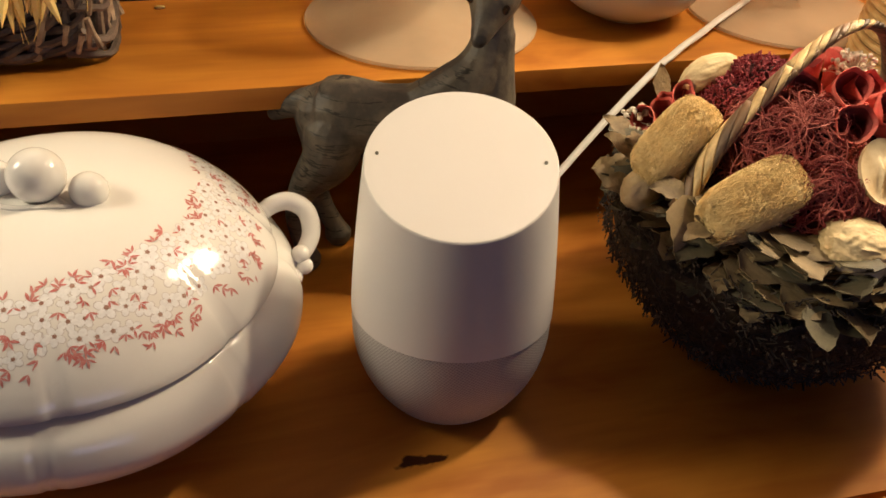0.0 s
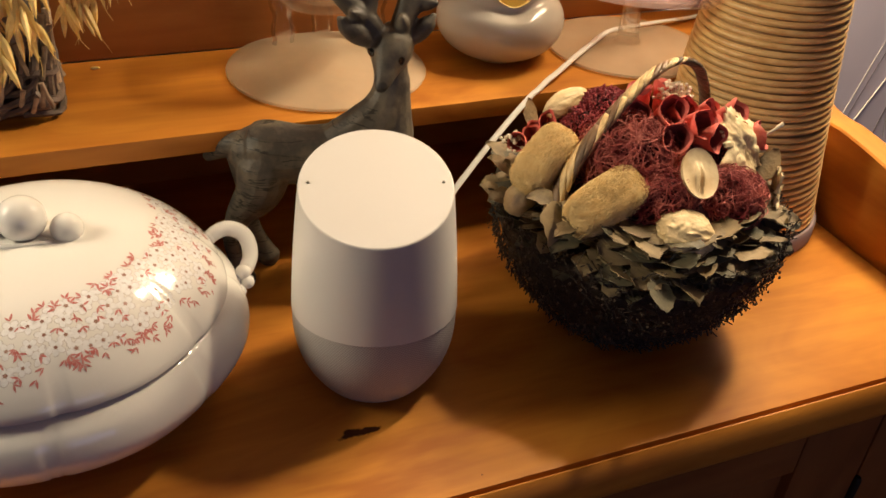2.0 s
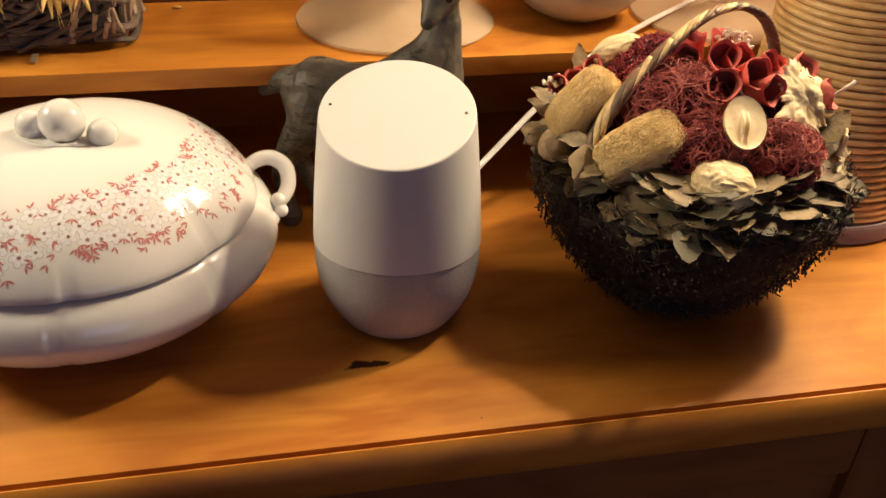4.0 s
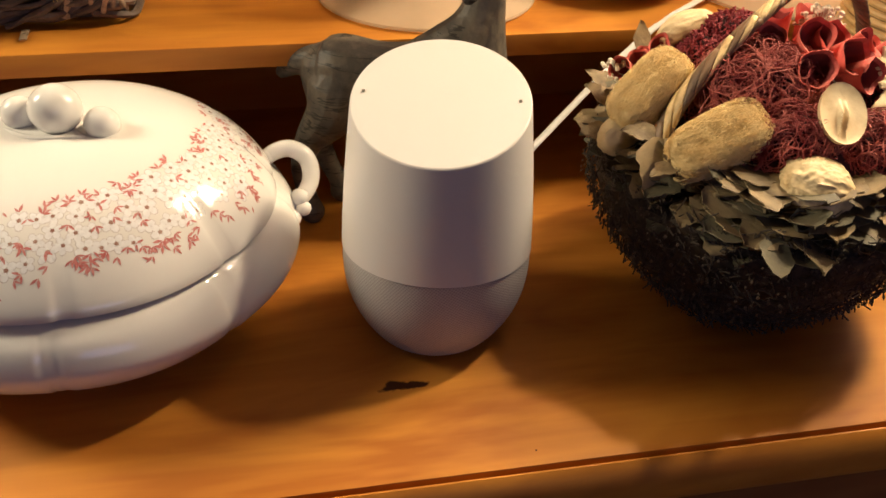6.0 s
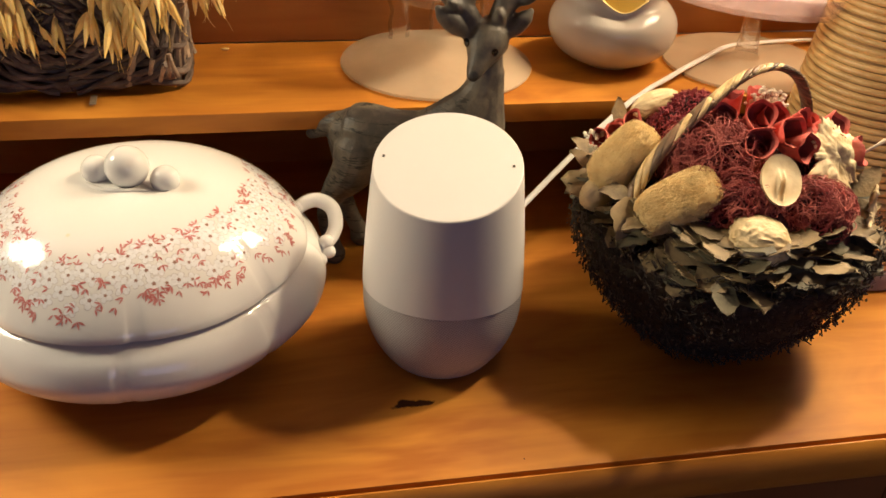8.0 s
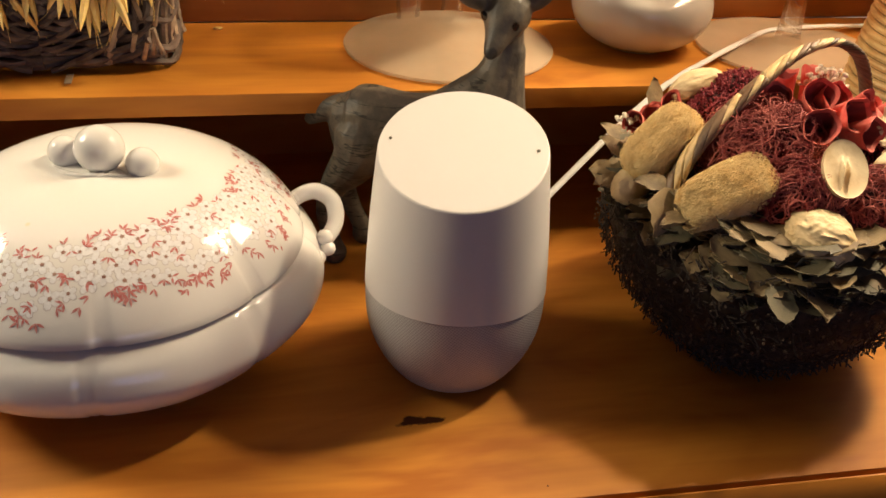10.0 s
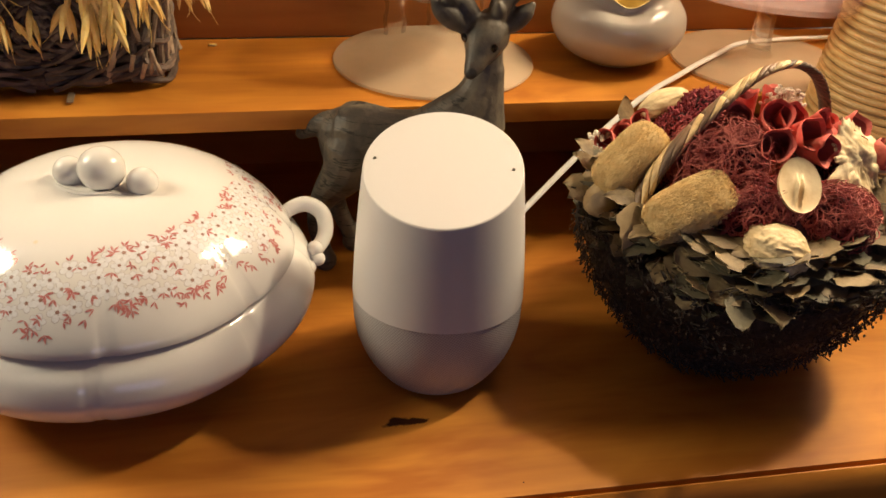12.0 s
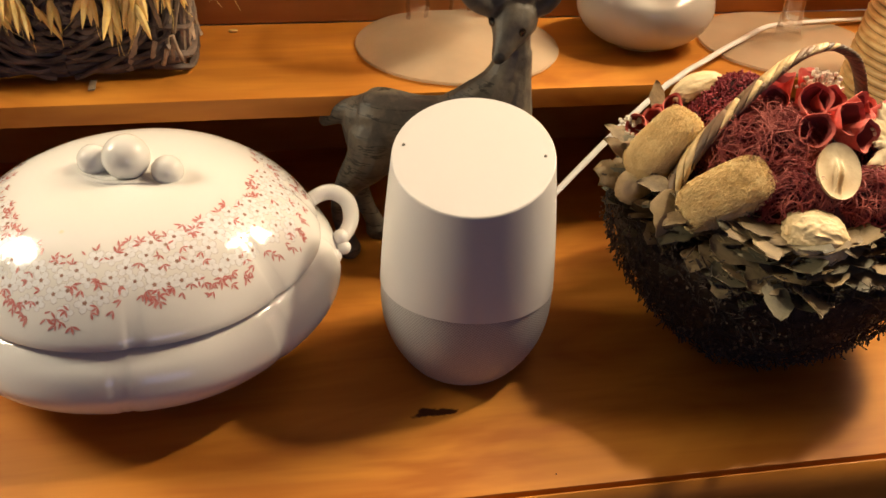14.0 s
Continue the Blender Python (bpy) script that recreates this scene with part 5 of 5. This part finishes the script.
def lip(a, r, z_):
    dip = max(0.0, math.cos(a + 1.75)) ** 8
    return (r * math.cos(a), r * math.sin(a), z_ - 0.012 * dip * max(0, (z_ - 0.040) / 0.02))


v, f = lathe([(max(p[0], 0.0005), p[2]) for p in oc] + [(0.0345, 0.0535), (0.0350, 0.0580), (0.0375, 0.0630)], 96, lip)
raw("pot_body", v, f, M_pot, pot, angle=70)
v, f = lathe([(0.0375, 0.0632), (0.0360, 0.0634), (0.0330, 0.0575), (0.0325, 0.0530), (0.039, 0.044), (0.043, 0.034), (0.03, 0.012), (0.0005, 0.008)], 96, lip)
raw("pot_lining", v, f, M_cream_in, pot, "cream yellow glazed lining", angle=70)

# ---- cable ----
CORD = curve([(0.012, 0.043, 0.020), (0.032, 0.054, 0.032), (0.073, 0.078, 0.059), (0.118, 0.104, 0.0875), (0.153, 0.1235, 0.1065), (0.163, 0.1290, 0.1098), (0.175, 0.138, 0.1120), (0.190, 0.149, 0.1130), (0.213, 0.168, 0.1138), (0.236, 0.186, 0.1142), (0.266, 0.2085, 0.1146), (0.294, 0.2155, 0.1143), (0.323, 0.222, 0.1132), (0.360, 0.232, 0.1100), (0.390, 0.240, 0.1098)], 100)
v, f = sweep([CORD], [0.0024], 12, flat=0.62)
tagged(raw("power_cable", v, f, M_cord), "flat white power cable over the shelf edge", "cable")

# ---- wicker basket with oats ----
wick = thing("wicker_basket", (-0.262, 0.206, ZS), "grey wicker basket holding dried oats", "basket")
# Left end runs on out of view to block the left lamp.
X0, X1, Y0, Y1, HZ = -0.205, 0.106, -0.036, 0.040, 0.062
core = box(X0 + 0.006, X1 - 0.003, Y0 + 0.007, Y1 - 0.006, 0.0, HZ - 0.004, 0.006)
part("basket_core", core, M_wick_in, wick)
rw = random.Random(77)


def lift(x):
    """The woven front bellies: its lower edge rises toward both ends."""
    return 0.009 * min(1.2, abs((x - 0.026) / 0.085)) ** 1.6


# withies woven in rings round a knot on the front face
for i in range(33):
    rr_ = 0.0030 + i * 0.0035
    pts = []
    n_s = 110
    for k in range(n_s + 1):
        a = 2 * math.pi * k / n_s - math.pi / 2
        nook = 1 + 0.07 * math.cos(3 * a + 0.5) + 0.03 * math.sin(5 * a + i)
        x = 0.034 + (rr_ + 0.0035 * k / n_s) * math.cos(a) * 1.10 * nook
        zc = 0.044 + (rr_ + 0.0035 * k / n_s) * math.sin(a) * (0.85 if math.sin(a) > 0 else 0.70) * nook
        inside = X0 < x < X1 - 0.008 and 0.0030 + lift(x) < zc < HZ + 0.010
        if inside:
            y = Y0 - 0.0045 * math.exp(-((x - 0.03) / 0.06) ** 2) + 0.0030 * math.sin(a * (5 + i // 3) + (i % 2) * math.pi) * min(1, rr_ / 0.014)
            pts.append((x, y, zc + 0.0012 * math.sin(6 * a + 1.7 * i)))
        if (not inside or k == n_s) and len(pts) > 4:
            v, f = sweep([pts], [[0.0020 + 0.0004 * math.sin(j * 0.7 + i) for j in range(len(pts))]], 6)
            raw("withy", v, f, M_wick, wick)
        if not inside:
            pts = []
# bottom course and plain courses on the far half
for i in range(10):
    z_ = 0.0035 + i * 0.0055
    x_end = X1 - 0.004 if i < 1 else -0.090
    pts = [(x, Y0 + 0.0026 * math.sin(x * 170 + (i % 2) * math.pi), z_ + (lift(x) if i < 1 else 0) + 0.0007 * math.sin(x * 80 + i)) for x in np.linspace(X0, x_end, 70)]
    v, f = sweep([pts], [0.0023], 6)
    raw("withy", v, f, M_wick, wick)
# broken upright sticks at the corner and along the end
for x, y, tx, ty, h in ((0.078, -0.037, 0.012, 0, 0.052), (0.084, -0.0385, 0.014, -0.001, 0.062), (0.092, -0.036, 0.006, 0.001, 0.066), (0.099, -0.034, 0.005, 0.002, 0.058), (0.105, -0.029, 0.003, 0.002, 0.066), (0.108, -0.020, 0.002, 0.002, 0.056), (0.109, -0.008, 0.001, 0.002, 0.062), (0.109, 0.006, 0.001, 0.0, 0.066), (0.109, 0.020, -0.001, 0.0, 0.060)):
    pts = curve([(x - tx, y, 0.006), (x - 0.3 * tx + rw.uniform(-.002, .002), y - 0.002, h * 0.45), (x + tx * 0.6, y + ty, h)], 10)
    v, f = sweep([pts], [[0.0025 + rw.uniform(-0.0008, 0.0006) for _ in range(10)]], 7)
    raw("stick", v, f, M_stick if rw.random() < 0.6 else M_wick, wick)
for x, z_, dx_, dz_, ln in ((0.086, 0.014, 0.25, 0.9, 0.012), (0.098, 0.012, 0.2, 1, 0.014), (0.104, 0.012, -0.2, 0.9, 0.018), (0.092, 0.009, 0.3, 0.8, 0.012), (0.101, 0.030, 0.25, 1, 0.024), (0.094, 0.034, -0.2, 1, 0.022)):
    d_ = Vector((dx_, -0.15, dz_)).normalized() * ln
    v, f = sweep([[Vector((x, Y0 - 0.004, z_)), Vector((x, Y0 - 0.006, z_)) + d_ * 0.5, Vector((x, Y0 - 0.005, z_)) + d_]], [[0.0017, 0.0014, 0.0018]], 7)
    raw("stick", v, f, M_stick, wick)
for z_ in (0.0035, 0.012, 0.030):
    pts = curve([(X1 - 0.020, Y0 - 0.002, z_ + 0.004), (X1 - 0.004, Y0 + 0.000, z_ + 0.002), (X1 + 0.002, Y0 + 0.008, z_), (X1 + 0.003, 0.0, z_), (X1, Y1, z_ + 0.002)], 20)
    v, f = sweep([pts], [[0.0024 + rw.uniform(-0.0005, 0.0005) for _ in range(20)]], 6)
    raw("withy", v, f, M_wick, wick)


def oat_mesh(seed):
    """One hanging oat: two papery husks and a bristle."""
    rg = random.Random(seed)
    verts, faces = [], []
    for side in (-1, 1):
        n = 9
        o = len(verts)
        for i in range(n):
            t = i / (n - 1)
            w = 0.0029 * math.sin(math.pi * t ** 0.75) ** 0.9 + 0.0002
            cx = side * (0.0008 + 0.0052 * t)
            for k in range(6):
                a = 2 * math.pi * k / 6
                verts.append((cx + w * math.cos(a) * 0.8, w * math.sin(a) * 0.55, -0.022 * t))
        for i in range(n - 1):
            for k in range(6):
                q_ = (k + 1) % 6
                faces.append((o + i * 6 + k, o + i * 6 + q_, o + (i + 1) * 6 + q_, o + (i + 1) * 6 + k))
    v_, f_ = sweep([curve([(0, 0, 0.012), (0.0005, 0, 0.004), (0, 0, 0)], 5), curve([(0.004, 0, -0.018), (0.006, 0.001, -0.024), (0.009, 0.002, -0.029)], 5)], [0.0003, 0.00018], 3)
    o = len(verts)
    verts += [tuple(p) for p in v_]
    faces += [tuple(o + q_ for q_ in fc) for fc in f_]
    me = bpy.data.meshes.new("oat")
    me.from_pydata(verts, [], faces)
    me.validate()
    me.materials.append(M_oat)
    smooth(me, 50)
    return me


OATS = [oat_mesh(s) for s in range(4)]
# The far left bunches are added out of view to shade the shelf.
BUNCHES = ((0.004, 0.050, 0.008, 30), (-0.018, 0.050, 0.010, 34), (0.067, 0.048, 0.005, 14), (0.082, 0.046, 0.006, 14), (0.097, 0.064, 0.006, 13), (0.128, 0.062, 0.006, 13), (0.150, 0.080, 0.007, 8), (-0.060, 0.055, 0.014, 24), (-0.100, 0.060, 0.016, 34), (-0.145, 0.060, 0.018, 40), (-0.185, 0.060, 0.016, 40))
for bx, bz, wide_, many in BUNCHES:
    for i in range(many):
        ob = new("oat", rw.choice(OATS))
        ob.parent = wick
        x = bx + rw.gauss(0, wide_)
        ob.matrix_local = pose(x, Y0 - 0.011 + rw.gauss(0, 0.004) + (0.020 if bx > 0.11 else 0), bz + abs(rw.gauss(0, 0.034)), rw.gauss(0, 9), rw.gauss(0, 14), rw.uniform(0, 360)) @ Matrix.Diagonal((*(rw.uniform(0.8, 1.2),) * 3, 1))
# the sheaf above the rim: stalks that lean out and heads that hang from them
# Mostly out of view, added so the left lamp leaves the shelf shaded.
stalks = []
for i in range(90):
    x, y = rw.uniform(X0 + 0.02, X1 - 0.02), rw.uniform(Y0 + 0.010, Y1 - 0.010)
    tipx, tipy, tipz = x + rw.gauss(0.01, 0.03), y + rw.gauss(-0.006, 0.014), rw.uniform(0.13, 0.27)
    stalks.append(curve([(x, y, 0.05), (0.6 * x + 0.4 * tipx, y, 0.05 + 0.55 * (tipz - 0.05)), (tipx, tipy, tipz)], 9))
    for _ in range(2):
        ob = new("oat", rw.choice(OATS))
        ob.parent = wick
        ob.matrix_local = pose(tipx + rw.gauss(0, 0.007), tipy + rw.gauss(0, 0.006), tipz - rw.uniform(0.0, 0.04), rw.gauss(0, 16), rw.gauss(0, 18), rw.uniform(0, 360)) @ Matrix.Diagonal((*(rw.uniform(0.8, 1.2),) * 3, 1))
v, f = sweep(stalks, [0.0007] * len(stalks), 4)
tagged(raw("oat_stalks", v, f, M_oat, wick, "thin dry oat stalks"), kind="stuff")
ob = part("tag", box(-0.002, 0.002, -0.0004, 0.0004, 0.0, 0.018, 0), M_stick, wick, "strip of straw")
ob.matrix_local = pose(0.0480, -0.0435, 0.0010, 86, 0, 6)
grain = part("oat_grain", orb(0.0035, 0.0013, 0.0012, 0.05, 200, level=2), M_oat)
grain.location = (-0.130, 0.245, ZS + 0.0012)
tagged(grain, "single loose oat grain on the shelf", "grain")

# ---- reeds printed on the lavender wall ----
print_ob = thing("reed_print", (0.6, 0.2985, 0.0), "white and grey reed print on the wall", "wall print")
rr2 = random.Random(4)
for i in range(46):
    x0 = rr2.uniform(-0.15, 0.75)
    z0 = rr2.uniform(-0.45, -0.1)
    ln = rr2.uniform(0.3, 0.75)
    lean = rr2.gauss(0.35, 0.5)
    bend = rr2.gauss(0, 0.2)
    pts = curve([(x0, 0, z0), (x0 + lean * ln * 0.5 + bend * 0.1, 0, z0 + ln * 0.5), (x0 + lean * ln + bend * ln * 0.4, 0, z0 + ln)], 14)
    w = rr2.uniform(0.0006, 0.0020)
    v, f = sweep([pts], [[w * (1 - 0.7 * k / 13) for k in range(14)]], 5, flat=0.4)
    raw("reed", v, f, M_reed if rr2.random() < 0.8 else M_reed_d, print_ob)
